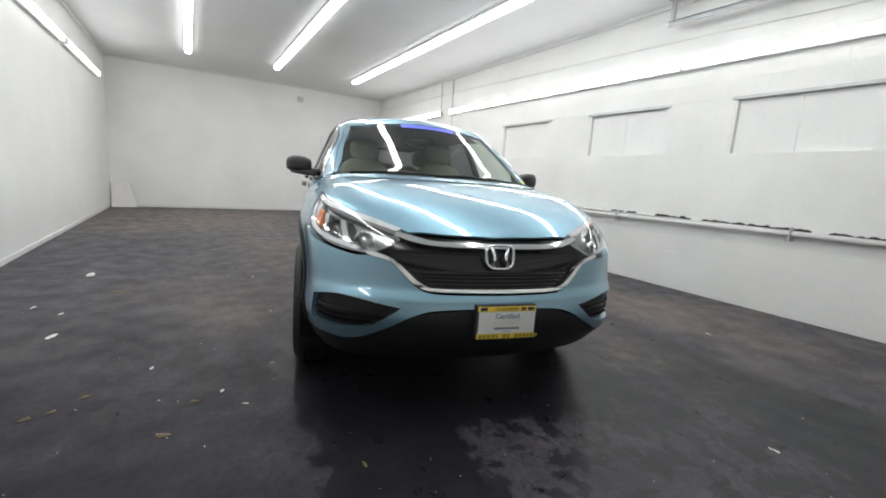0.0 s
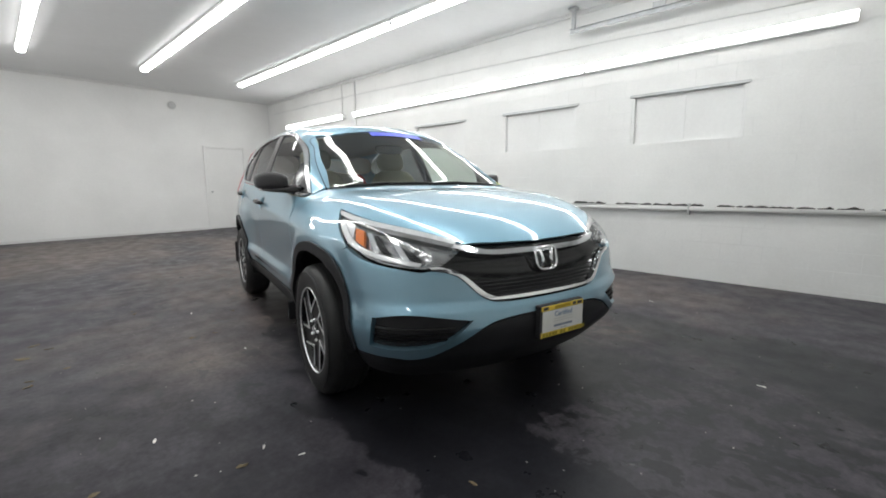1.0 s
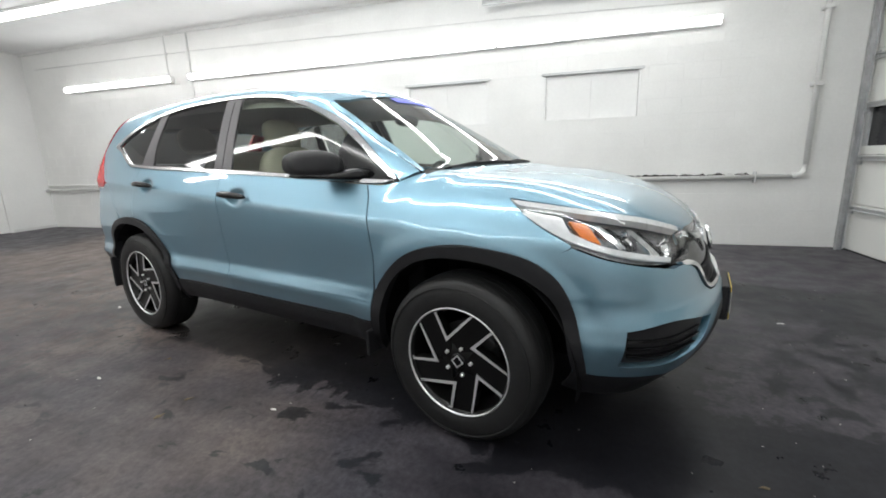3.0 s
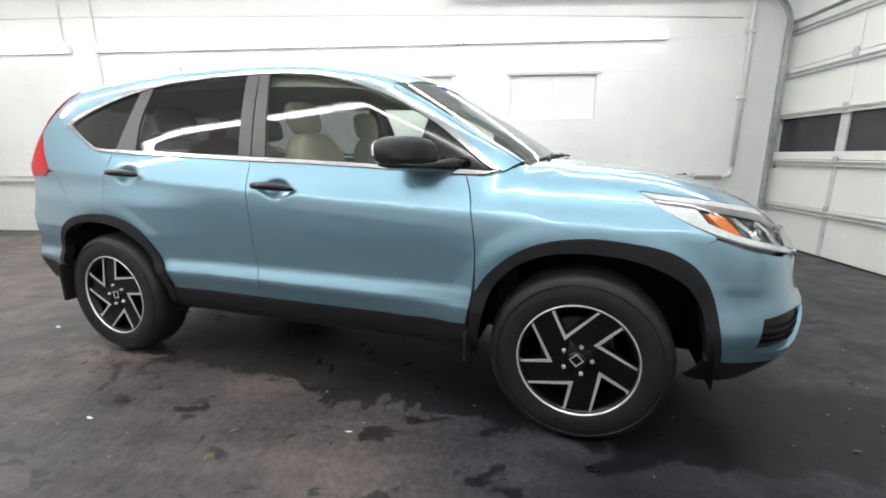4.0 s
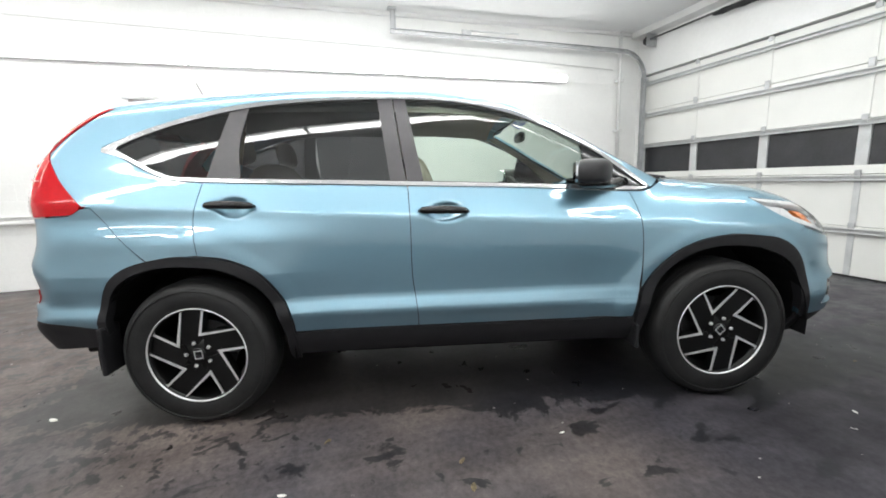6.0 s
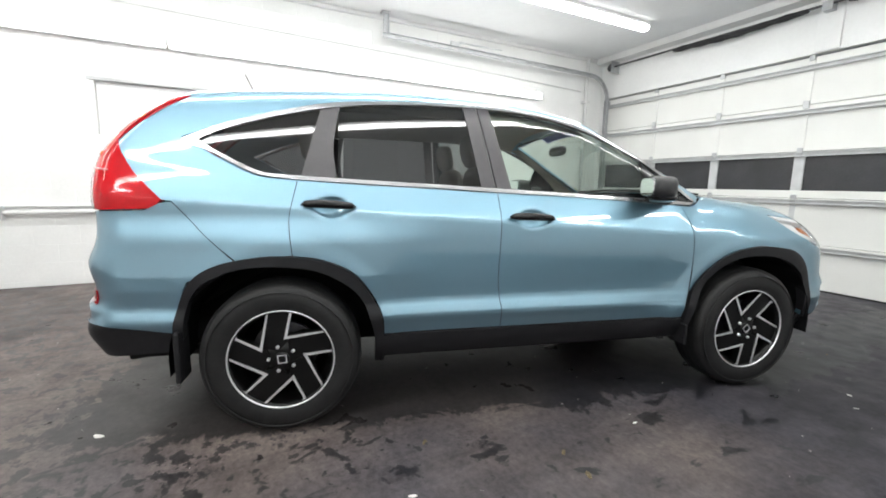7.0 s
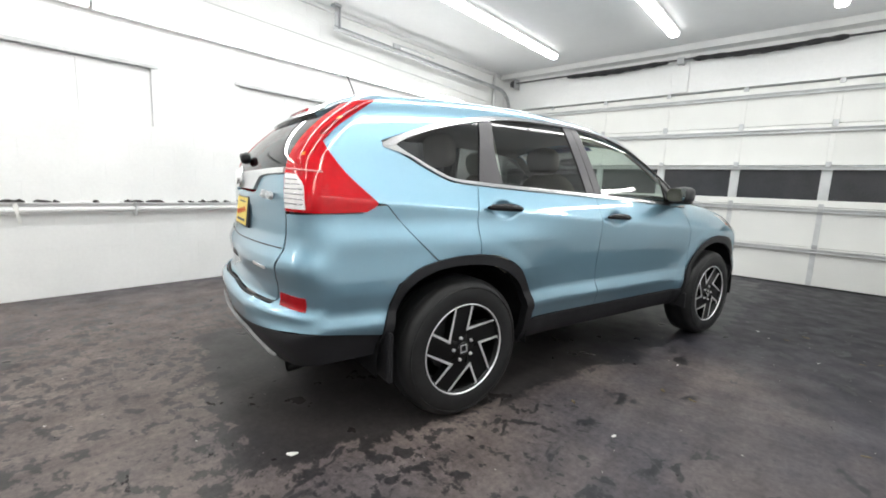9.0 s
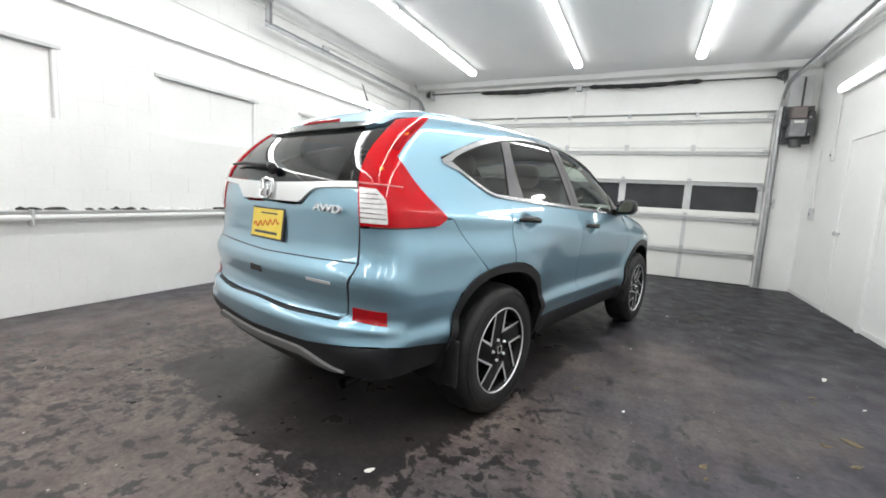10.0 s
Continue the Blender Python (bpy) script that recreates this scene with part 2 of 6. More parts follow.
RED_LENS = mat("red_lamp_lens", (0.52, 0.005, 0.011), 0.05, spread=0.16, scale=9, fine=60, spec=0.4)
RED_DEEP = mat("deep_red_lens", (0.30, 0.004, 0.008), 0.08, spread=0.3, scale=25, spec=0.35)
RIDGE = mat("pale_red_ridge", (0.80, 0.30, 0.30), 0.15, spread=0.1, scale=30)
AMBER = mat("amber_reflector", (0.80, 0.20, 0.025), 0.25, coat=0.6, spread=0.2, scale=40)
CLEAR_FACET = mat("clear_lamp_facets", (0.88, 0.86, 0.85), 0.15, 0.2, spread=0.22, scale=45, fine=130, coat=0.6)
REFLECTOR = mat("lamp_reflector", (0.85, 0.85, 0.86), 0.12, 1.0, rough_spread=0.08, scale=20)
LAMP_WHITE = mat("pale_lamp_bar", (0.88, 0.88, 0.89), 0.15, 0.2, spread=0.12, scale=30)
LAMP_DARK = mat("lamp_bezel_grey", (0.46, 0.46, 0.47), 0.16, 0.75, spread=0.4, scale=25, rough_spread=0.1)
MIRROR = mat("mirror_glass", (0.85, 0.87, 0.88), 0.02, 1.0)
YELLOW = mat("yellow_plate_print", (0.82, 0.62, 0.08), 0.4, spread=0.06, scale=20)
PLATE_WHITE = mat("white_plate_card", (0.72, 0.72, 0.70), 0.4, spread=0.05, scale=15)
INK = mat("dark_ink", (0.05, 0.05, 0.06), 0.5)
INK_RED = mat("red_ink", (0.62, 0.12, 0.03), 0.5)
INK_BLUE = mat("blue_banner", (0.10, 0.14, 0.75), 0.4)
STICKER = mat("yellow_sticker", (0.65, 0.65, 0.05), 0.5)


# ---- building helpers ----
def part(name, bm, material, parent=None, label="", smooth=False, kind="", category=""):
    me = bpy.data.meshes.new(name)
    bm.to_mesh(me)
    bm.free()
    me.materials.append(material)
    if smooth:
        me.polygons.foreach_set("use_smooth", [True] * len(me.polygons))
    ob = new(name, me)
    ob.parent = parent
    return tagged(ob, label, category, kind=kind)


def thing(name, m, label, category, group=""):
    ob = new(name)
    ob.empty_display_size = 0.1
    ob.matrix_basis = m
    return tagged(ob, label, category, group)


def box(bm, x0, x1, y0, y1, z0, z1, bevel=0.0, seg=2):
    vs = [bm.verts.new((x, y, z)) for z in (z0, z1) for y in (y0, y1) for x in (x0, x1)]
    fs = [bm.faces.new([vs[i] for i in f]) for f in ((0, 2, 3, 1), (4, 5, 7, 6), (0, 1, 5, 4), (2, 6, 7, 3), (0, 4, 6, 2), (1, 3, 7, 5))]
    if bevel:
        bmesh.ops.bevel(bm, geom=list({e for f in fs for e in f.edges}), offset=bevel, segments=seg, affect="EDGES", profile=0.5)
    return bm


def boxed(*a, **k):
    return box(bmesh.new(), *a, **k)


def tube(bm, pts, r, sides=10, cap=True):
    """A round bar along points."""
    pts = [Vector(p) for p in pts]
    rings = []
    up = Vector((0, 0, 1))
    for i, p in enumerate(pts):
        d = (pts[min(i + 1, len(pts) - 1)] - pts[max(i - 1, 0)]).normalized()
        a = d.cross(up if abs(d.z) < 0.95 else Vector((1, 0, 0))).normalized()
        b = d.cross(a)
        rr = r[i] if isinstance(r, (list, tuple)) else r
        rings.append([bm.verts.new(p + (a * math.cos(2 * math.pi * j / sides) + b * math.sin(2 * math.pi * j / sides)) * rr) for j in range(sides)])
    for q, s in zip(rings, rings[1:]):
        for j in range(sides):
            bm.faces.new((q[j], q[(j + 1) % sides], s[(j + 1) % sides], s[j]))
    if cap:
        bm.faces.new(rings[0][::-1])
        bm.faces.new(rings[-1])
    return bm


def disc(bm, c, axis, r, depth, sides=24, bevel=0.0):
    c, axis = Vector(c), Vector(axis).normalized()
    if bevel:
        return tube(bm, [c, c + axis * (depth - bevel), c + axis * depth], [r, r, r - bevel], sides)
    return tube(bm, [c, c + axis * depth], r, sides)


# ---- the garage ----
X0, X1, Y0, Y1, ZC = -1.47, 5.32, -0.82, 12.84, 3.46
GX0, GX1, GZ = -0.98, 5.23, 2.78       # opening of the overhead door
T = 0.22                                # thickness of the walls

bm = boxed(X0 - T, X1 + T, Y0 - T, Y1 + T, -0.15, 0.0)
tagged(part("floor", bm, FLOOR), "dark grey-brown sealed concrete floor with damp stains and the car's shade painted in", "floor", kind="structure")
tagged(part("ceiling", boxed(X0 - T, X1 + T, Y0 - T, Y1 + T, ZC, ZC + 0.15), CEILING), "smooth white painted ceiling", "ceiling", kind="structure")
tagged(part("wall_west", boxed(X0 - T, X0, Y0 - T, Y1 + T, 0, ZC), WHITE), "white painted plaster wall", "wall", kind="structure")
tagged(part("wall_north", boxed(X0, X1, Y1, Y1 + T, 0, ZC), WHITE), "white painted end wall", "wall", kind="structure")
bm = boxed(X0, GX0, Y0 - T, Y0, 0, ZC)
box(bm, GX1, X1, Y0 - T, Y0, 0, ZC)
box(bm, GX0, GX1, Y0 - T, Y0, GZ, ZC)
tagged(part("wall_south", bm, WHITE), "white wall round the overhead door", "wall", kind="structure")

# block wall with three blocked-up window recesses
NICHES = [(1.44, 2.65), (3.41, 4.63), (5.45, 6.68)]
NZ0, NZ1, DEEP = 1.66, 2.26, 0.07
XB = X1 + 0.0014                         # back plane of the facing blocks
bm = boxed(XB, X1 + T, Y0 - T, Y1 + T, 0, NZ0)
box(bm, XB, X1 + T, Y0 - T, Y1 + T, NZ1, ZC)
edges = [Y0 - T] + [v for n in NICHES for v in n] + [Y1 + T]
for a, b in zip(edges[::2], edges[1::2]):
    box(bm, XB, X1 + T, a, b, NZ0, NZ1)
for a, b in NICHES:
    box(bm, X1 + DEEP, X1 + T, a, b, NZ0, NZ1)
wall_east = tagged(part("wall_east", bm, WHITE_BLOCK), "white painted concrete block wall with blocked-up windows", "wall", kind="structure")

for i, (a, b) in enumerate(NICHES):
    w = tagged(new("window_%d" % (i + 1)), "blocked-up window recess painted white in the block wall", "window", kind="structure")
    w.matrix_basis = pose(X1, (a + b) / 2, NZ0)
    c = (b - a) / 2
    part("lintel", boxed(-0.012, 0.05, -c - 0.03, c + 0.03, NZ1 - NZ0 - 0.028, NZ1 - NZ0 + 0.006, 0.004), GREY_PAINT, w)
    part("jamb", boxed(0.004, 0.06, -c, -c + 0.03, 0.0, NZ1 - NZ0 - 0.03, 0.004), WHITE, w)
    part("jamb", boxed(0.004, 0.06, c - 0.03, c, 0.0, NZ1 - NZ0 - 0.03, 0.004), WHITE, w)
    for s in (-1, 1):
        part("panel", boxed(0.045, 0.066, min(s * 0.001, s * (c - 0.034)), max(s * 0.001, s * (c - 0.034)), 0.004, NZ1 - NZ0 - 0.034, 0.0015), WHITE, w)

# base strip along the walls
for k, q in enumerate(((X0, X0 + 0.012, Y0, Y1), (X0 + 0.012, X1, Y1 - 0.012, Y1))):
    tagged(part("baseboard", boxed(*q, 0.0, 0.055, 0.003), TRIM), "low white painted base strip, scuffed", "baseboard", kind="structure")
# moulding where walls meet the ceiling
for q in ((X0, X0 + 0.05, Y0, Y1, ZC - 0.05), (X0 + 0.05, X1 - 0.05, Y1 - 0.04, Y1, ZC - 0.04), (X1 - 0.05, X1, Y0, Y1, ZC - 0.05), (X0 + 0.05, X1 - 0.05, Y0, Y0 + 0.2, ZC - 0.10)):
    tagged(part("trim", boxed(*q, ZC, 0.006), TRIM), "white painted edge board under the ceiling", "trim", kind="structure")


def plain_door(name, m, w, h, label):
    d = tagged(new(name), label, "door", kind="structure")
    d.matrix_basis = m
    part("leaf", boxed(-w / 2 + 0.002, w / 2 - 0.002, 0.0, 0.03, 0.012, h, 0.004), WHITE, d)
    for s in (-1, 1):
        part("frame", boxed(min(s * w / 2 + s * 0.003, s * (w / 2 + 0.06)), max(s * w / 2 + s * 0.003, s * (w / 2 + 0.06)), 0.0, 0.042, 0.0, h + 0.06, 0.005), WHITE, d)
    part("frame", boxed(-w / 2, w / 2, 0.0, 0.042, h + 0.004, h + 0.06, 0.005), WHITE, d)
    bm = tube(bmesh.new(), [(w / 2 - 0.07, 0.03, 1.0), (w / 2 - 0.07, 0.06, 1.0), (w / 2 - 0.07, 0.075, 1.0), (w / 2 - 0.07, 0.095, 1.0)], [0.012, 0.012, 0.028, 0.02], 14)
    part("knob", bm, GALV, d, "round steel knob", smooth=True)
    part("threshold", boxed(-w / 2, w / 2, 0.0, 0.06, 0.0, 0.012), DARK_STEEL, d)
    return d


plain_door("door_1", pose(4.02, Y1, 0, 0, 0, 180), 0.94, 2.13, "flush white painted door in the end wall, closed")
plain_door("door_2", pose(X0, 1.14, 0, 0, 0, -90), 0.86, 2.10, "flush white painted side door with round knob, closed")

# overhead sectional door
gd = thing("overhead_door", pose(0, Y0 - 0.06, 0), "white sectional overhead garage door with a row of dark panes, closed", "garage door")
SEC = [0.012, 0.545, 1.10, 1.665, 2.215, 2.765]
bays = [GX0 + 0.02 + (GX1 - GX0 - 0.04) * i / 6 for i in range(7)]
for i, (a, b) in enumerate(zip(SEC, SEC[1:])):
    if i == 2:
        s = part("section", boxed(GX0 + 0.01, GX1 - 0.01, -0.045, 0.0, a + 0.003, a + 0.095, 0.004), DOOR_SKIN, gd)
        bm = boxed(GX0 + 0.01, GX1 - 0.01, -0.045, 0.0, b - 0.055, b - 0.003, 0.004)
        part("rail", bm, DOOR_SKIN, s)
        for k, x in enumerate(bays):
            h = 0.055 if 0 < k < 6 else 0.05
            part("stile", boxed(x - h if k else x - 0.01, x + h if k < 6 else x + 0.01, -0.045, 0.0, a + 0.095, b - 0.055, 0.003), GREY_PAINT, s)
        for x, y in zip(bays, bays[1:]):
            part("pane", boxed(x + 0.05, y - 0.05, -0.03, -0.024, a + 0.09, b - 0.05), NIGHT_PANE, s, "dark window pane")
    else:
        s = part("section", boxed(GX0 + 0.01, GX1 - 0.01, -0.045, 0.0, a + 0.003, b - 0.003, 0.005), DOOR_SKIN, gd)
    if i != 2:
        for k, x in enumerate(bays[1:-1]):
            part("stile", boxed(x - 0.03, x + 0.03, 0.0, 0.012, a + 0.006, b - 0.006, 0.003), GREY_PAINT if i < 2 else DOOR_SKIN, s)
    z = (0.50, 1.06, 1.63, 2.13, 2.64)[i]
    bm = boxed(GX0 + 0.02, GX1 - 0.02, 0.013, 0.055, z - 0.028, z - 0.016, 0.002)
    box(bm, GX0 + 0.02, GX1 - 0.02, 0.013, 0.055, z + 0.016, z + 0.028, 0.002)
    box(bm, GX0 + 0.02, GX1 - 0.02, 0.013, 0.019, z - 0.016, z + 0.016)
    part("strut", bm, GREY_PAINT, s, "painted steel strut")
    for x in bays[1:-1]:
        part("hinge", boxed(x - 0.03, x + 0.03, 0.012, 0.03, b - 0.045, b + 0.045, 0.006), GALV, s)
    for x in (GX0 + 0.06, GX1 - 0.06):
        bm = boxed(x - 0.04, x + 0.04, 0.012, 0.03, b - 0.11, b - 0.03, 0.004)
        tube(bm, [(x, 0.05, b - 0.06), (x + (0.06 if x > 2 else -0.06), 0.05, b - 0.06)], 0.012)
        part("roller_bracket", bm, GALV, s)
part("bottom_seal", boxed(GX0 + 0.01, GX1 - 0.01, -0.04, 0.004, 0.0, 0.014), SEAM, gd, "black rubber seal")


def track(x, side, y_end):
    """A vertical and horizontal roller track with its bend and hanger."""
    t = thing("door_track", pose(x, Y0, 0), "galvanised steel roller track bending under the ceiling", "door track", "door tracks")
    bm = bmesh.new()
    path = [(0, 0.05, 0.01), (0, 0.05, 2.70)]
    path += [(0, 0.05 + 0.42 * (1 - math.cos(a)), 2.70 + 0.42 * math.sin(a)) for a in (0.3, 0.6, 0.9, 1.2, 1.45)]
    path += [(0, 0.6, 3.125), (0, y_end, 3.165)]
    for (a, b), (c, d) in zip([p[1:] for p in path], [p[1:] for p in path[1:]]):
        u = Vector((c - a, d - b)).normalized()
        n = Vector((-u.y, u.x))
        for h, w0, w1 in ((0.028, 0.0, 0.032), (-0.028, 0.0, 0.032), (0.0, 0.0, 0.003)):
            th = 0.0025 if h else 0.028
            vs = []
            for sx in (w0, w1):
                for (py, pz) in ((a, b), (c, d)):
                    for e in (-th, th):
                        vs.append(bm.verts.new((side * sx, py + n.x * (h + e), pz + n.y * (h + e))))
            for f in ((0, 1, 3, 2), (4, 6, 7, 5), (0, 4, 5, 1), (2, 3, 7, 6), (0, 2, 6, 4), (1, 5, 7, 3)):
                bm.faces.new([vs[i] for i in f])
    bmesh.ops.recalc_face_normals(bm, faces=bm.faces)
    part("rail", bm, GALV, t)
    part("hanger", boxed(-0.004, 0.004, y_end - 0.07, y_end - 0.01, 3.15, ZC - 0.001, 0.002), GALV, t, "galvanised hanger strap")
    part("hanger", boxed(-0.045, 0.004, y_end - 0.075, y_end - 0.07, 3.17, ZC - 0.001, 0.001), GALV, t, "galvanised hanger strap")
    part("hanger_foot", boxed(-0.05, 0.05, y_end - 0.09, y_end + 0.02, ZC - 0.03, ZC - 0.001, 0.003), GALV, t)
    if side < 0:
        part("stop_plate", boxed(-0.012, 0.012, 3.10, 3.24, 3.19, 3.25, 0.003), GALV, t)
        part("stop_spring", tube(bmesh.new(), [(0, 3.12, 3.245), (0, 2.35, 3.25)], 0.012, 8), GREY_PAINT, t, "pale coiled stop spring", smooth=True)
    part("angle_bracket", boxed(-0.035 * side - 0.003, -0.035 * side + 0.003, 0.0, 0.07, 0.02, 2.75), GALV, t)
    return t


track(GX0 - 0.05, 1, 4.27)
track(GX1 - 0.10, -1, 4.27)

# torsion shaft with covered springs, drums and the middle bearing post
sh = thing("torsion_shaft", pose(0, Y0 + 0.12, 3.245), "steel torsion shaft with black covered springs over the door", "door spring")
part("shaft", tube(bmesh.new(), [(-0.98, 0, 0), (5.02, 0, 0.03)], 0.014, 10), DARK_STEEL, sh, smooth=True)
for a, b in ((0.08, 1.80), (2.16, 3.84)):
    pts, rad = [], []
    for i in range(25):
        f = i / 24
        pts.append((a + (b - a) * f, 0, 0.002 + 0.006 * math.sin(f * 9) - 0.02 * math.sin(f * math.pi)))
        rad.append(0.034 + 0.006 * math.sin(f * 41 + a) if 0 < i < 24 else 0.022)
    part("spring_cover", tube(bmesh.new(), pts, rad, 14), BLACK_FOAM, sh, "wrinkled black spring cover", smooth=True)
for x in (-1.0, 4.96):
    bm = disc(bmesh.new(), (x, 0, 0.02), (1, 0, 0), 0.075, 0.05, 24, 0.01)
    disc(bm, (x + 0.05, 0, 0.02), (1, 0, 0), 0.055, 0.05, 24, 0.01)
    part("cable_drum", bm, DARK_STEEL, sh, smooth=False)
    part("end_plate", boxed(x - 0.02, x - 0.014, -0.12, 0.08, -0.08, 0.12, 0.002), GALV, sh)
part("bearing_post", boxed(1.86, 2.10, -0.119, -0.09, -0.46, 0.16, 0.006), WHITE, sh)
part("bearing_plate", boxed(1.93, 2.03, -0.09, 0.02, -0.05, 0.05, 0.006), GALV, sh)

op = thing("door_operator", pose(X0 + 0.12, Y0 + 0.05, 2.30), "grey side-mounted overhead door motor with its box", "door motor")
part("body", boxed(0.04, 0.24, 0.02, 0.22, 0.04, 0.30, 0.02, 3), MOTOR_GREY, op)
part("cover", boxed(0.05, 0.23, 0.02, 0.22, 0.305, 0.48, 0.014, 3), mat("motor_cover_brown", (0.19, 0.16, 0.155), 0.5, spread=0.2), op, "brown box cover")
part("name_plate", boxed(0.08, 0.20, 0.2205, 0.2225, 0.24, 0.275), PLATE_WHITE, op, "small white plate")
part("gear_case", boxed(-0.06, 0.028, 0.02, 0.16, 0.05, 0.42, 0.02, 3), DARK_STEEL, op)
part("clutch", disc(bmesh.new(), (0.252, 0.10, 0.26), (1, 0, 0), 0.07, 0.05, 24, 0.01), DARK_STEEL, op)
for z in (0.08, 0.33):
    part("bolt", disc(bmesh.new(), (0.0, 0.16, z), (0, 1, 0), 0.012, 0.012, 12), GALV, op, "bright bolt")
part("back_board", boxed(-0.02, 0.27, 0.021, 0.04, 0.51, 0.95, 0.004), GREY_PAINT, op, "grey backing plate")
bm = disc(bmesh.new(), (0.13, 0.13, -0.10), (0, 0, 1), 0.075, 0.12, 24, 0.015)
part("motor_can", bm, DARK_STEEL, op)
part("mount", boxed(-0.07, 0.31, 0.0, 0.02, -0.04, 0.52, 0.004), DARK_STEEL, op)
bm = tube(bmesh.new(), [(0.1, 0.06, 0.5), (0.1, 0.06, 0.92)], 0.012)
part("drive_chain", bm, DARK_STEEL, op)

# small wall fittings
for m, s, lab in ((pose(X0, 0.12, 2.0, 0, 0, -90), 0.05, "small white sensor box on the wall"), (pose(X0, -0.32, 1.22, 0, 0, -90), 0.06, "grey push-button switch on the wall"),
                  (pose(X0 + 0.4, Y0, 1.35, 0, 0, 0), 0.05, "grey junction box beside the overhead door")):
    w = thing("wall_box", m, lab, "switch box")
    part("body", boxed(-s, s, 0, 0.04, -s * 1.4, s * 1.4, 0.006), TRIM if "white" in lab else GREY_PAINT, w)
    part("button", disc(bmesh.new(), (0, 0.04, 0), (0, 1, 0), 0.014, 0.008, 14), DARK_STEEL, w)
    part("conduit", tube(bmesh.new(), [(0, 0.02, s * 1.4), (0, 0.02, 0.9)], 0.010, 8), TRIM, w)

det = thing("smoke_detector", pose(2.88, Y1, 3.12, 90), "round white alarm device on the end wall", "alarm")
part("base", disc(bmesh.new(), (0, 0, 0), (0, 0, 1), 0.10, 0.025, 28, 0.006), TRIM, det)
part("cover", disc(bmesh.new(), (0, 0, 0.025), (0, 0, 1), 0.08, 0.03, 28, 0.012), GREY_PAINT, det)

# pipes and conduits
pipe = thing("wall_pipe", pose(X1, 0, 0), "white painted pipe running along the block wall", "pipe")
part("riser", tube(bmesh.new(), [(-0.06, -0.40, 0.99), (-0.06, -0.40, 3.0), (-0.06, -0.40, ZC)], 0.028, 16), TRIM, pipe, smooth=True)
part("elbow", tube(bmesh.new(), [(-0.06, -0.40, 1.0), (-0.06, -0.39, 0.93), (-0.06, -0.36, 0.885), (-0.055, -0.28, 0.87)], 0.032, 16), TRIM, pipe, smooth=True)
part("run", tube(bmesh.new(), [(-0.055, -0.30, 0.87), (-0.055, 4.0, 0.83), (-0.055, Y1, 0.775)], 0.026, 16), TRIM, pipe, smooth=True)
for y in (0.1, 1.9, 3.9, 5.7, 7.5, 9.3, 11.1):
    part("clamp", boxed(-0.10, 0.0, y - 0.008, y + 0.008, 0.77 - y * 0.007 + 0.02, 0.93 - y * 0.007, 0.006), GREY_PAINT, pipe)
for z in (1.9, 2.7):
    part("clamp", boxed(-0.11, 0.0, -0.45, -0.35, z - 0.02, z + 0.02, 0.006), TRIM, pipe)

led = thing("wall_ledge", pose(X1, 0, 0), "narrow painted ledge with peeling black tar above the pipe", "ledge")
part("ledge", boxed(-0.035, 0.0, -0.3, Y1, 0.865, 0.885, 0.006), TRIM, led)
rng = random.Random(5)
y = 0.15
while y < 6.6:
    w = rng.uniform(0.04, 0.22)
    bm = bmesh.new()
    n = max(3, int(w / 0.03))
    top, bot = [], []
    for i in range(n + 1):
        yy = y + w * i / n
        h = rng.uniform(0.006, 0.024) if 0 < i < n else 0.004
        x = -0.03 + rng.uniform(-0.012, 0.006)
        bot.append((bm.verts.new((x - 0.008, yy, 0.884)), bm.verts.new((-0.001, yy, 0.884))))
        top.append((bm.verts.new((x, yy, 0.886 + h)), bm.verts.new((-0.001, yy, 0.89 + h * rng.uniform(0.6, 1.2)))))
    for i in range(n):
        bm.faces.new((bot[i][0], bot[i + 1][0], top[i + 1][0], top[i][0]))
        bm.faces.new((top[i][0], top[i + 1][0], top[i + 1][1], top[i][1]))
    bm.faces.new((bot[0][0], top[0][0], top[0][1], bot[0][1]))
    bm.faces.new((bot[n][1], top[n][1], top[n][0], bot[n][0]))
    part("tar_flake", bm, PEEL if rng.random() < 0.75 else TRIM, led)
    y += w + rng.choice((0.006, 0.012, 0.02, 0.05, 0.14))

for y, z0, z1, r in ((8.60, 1.2, ZC, 0.016), (9.10, 2.75, ZC, 0.010)):
    c = thing("conduit", pose(X1 - 0.02, y, 0), "thin white painted electrical conduit on the block wall", "conduit", "conduits")
    part("tube", tube(bmesh.new(), [(0, 0, z0), (0, 0, z1)], r, 10), TRIM, c, smooth=True)
    part("strap", boxed(-0.022, 0.02, -0.03, 0.03, (z0 + z1) / 2, (z0 + z1) / 2 + 0.02, 0.003), TRIM, c)
c = thing("conduit", pose(X1 - 0.008, 0, 3.02), "thin white painted electrical conduit on the block wall", "conduit", "conduits")
part("tube", tube(bmesh.new(), [(0, -0.3, -0.14), (0, 3.0, -0.02), (0, 8.6, 0.10), (0, 12.5, 0.12)], 0.008, 8), TRIM, c, smooth=True)
c = thing("conduit", pose(X0 + 0.06, 0, ZC - 0.09), "white painted conduit under the ceiling edge", "conduit", "conduits")
part("tube", tube(bmesh.new(), [(0, Y0 + 0.1, 0), (0, 11.5, 0)], 0.014, 10), TRIM, c, smooth=True)


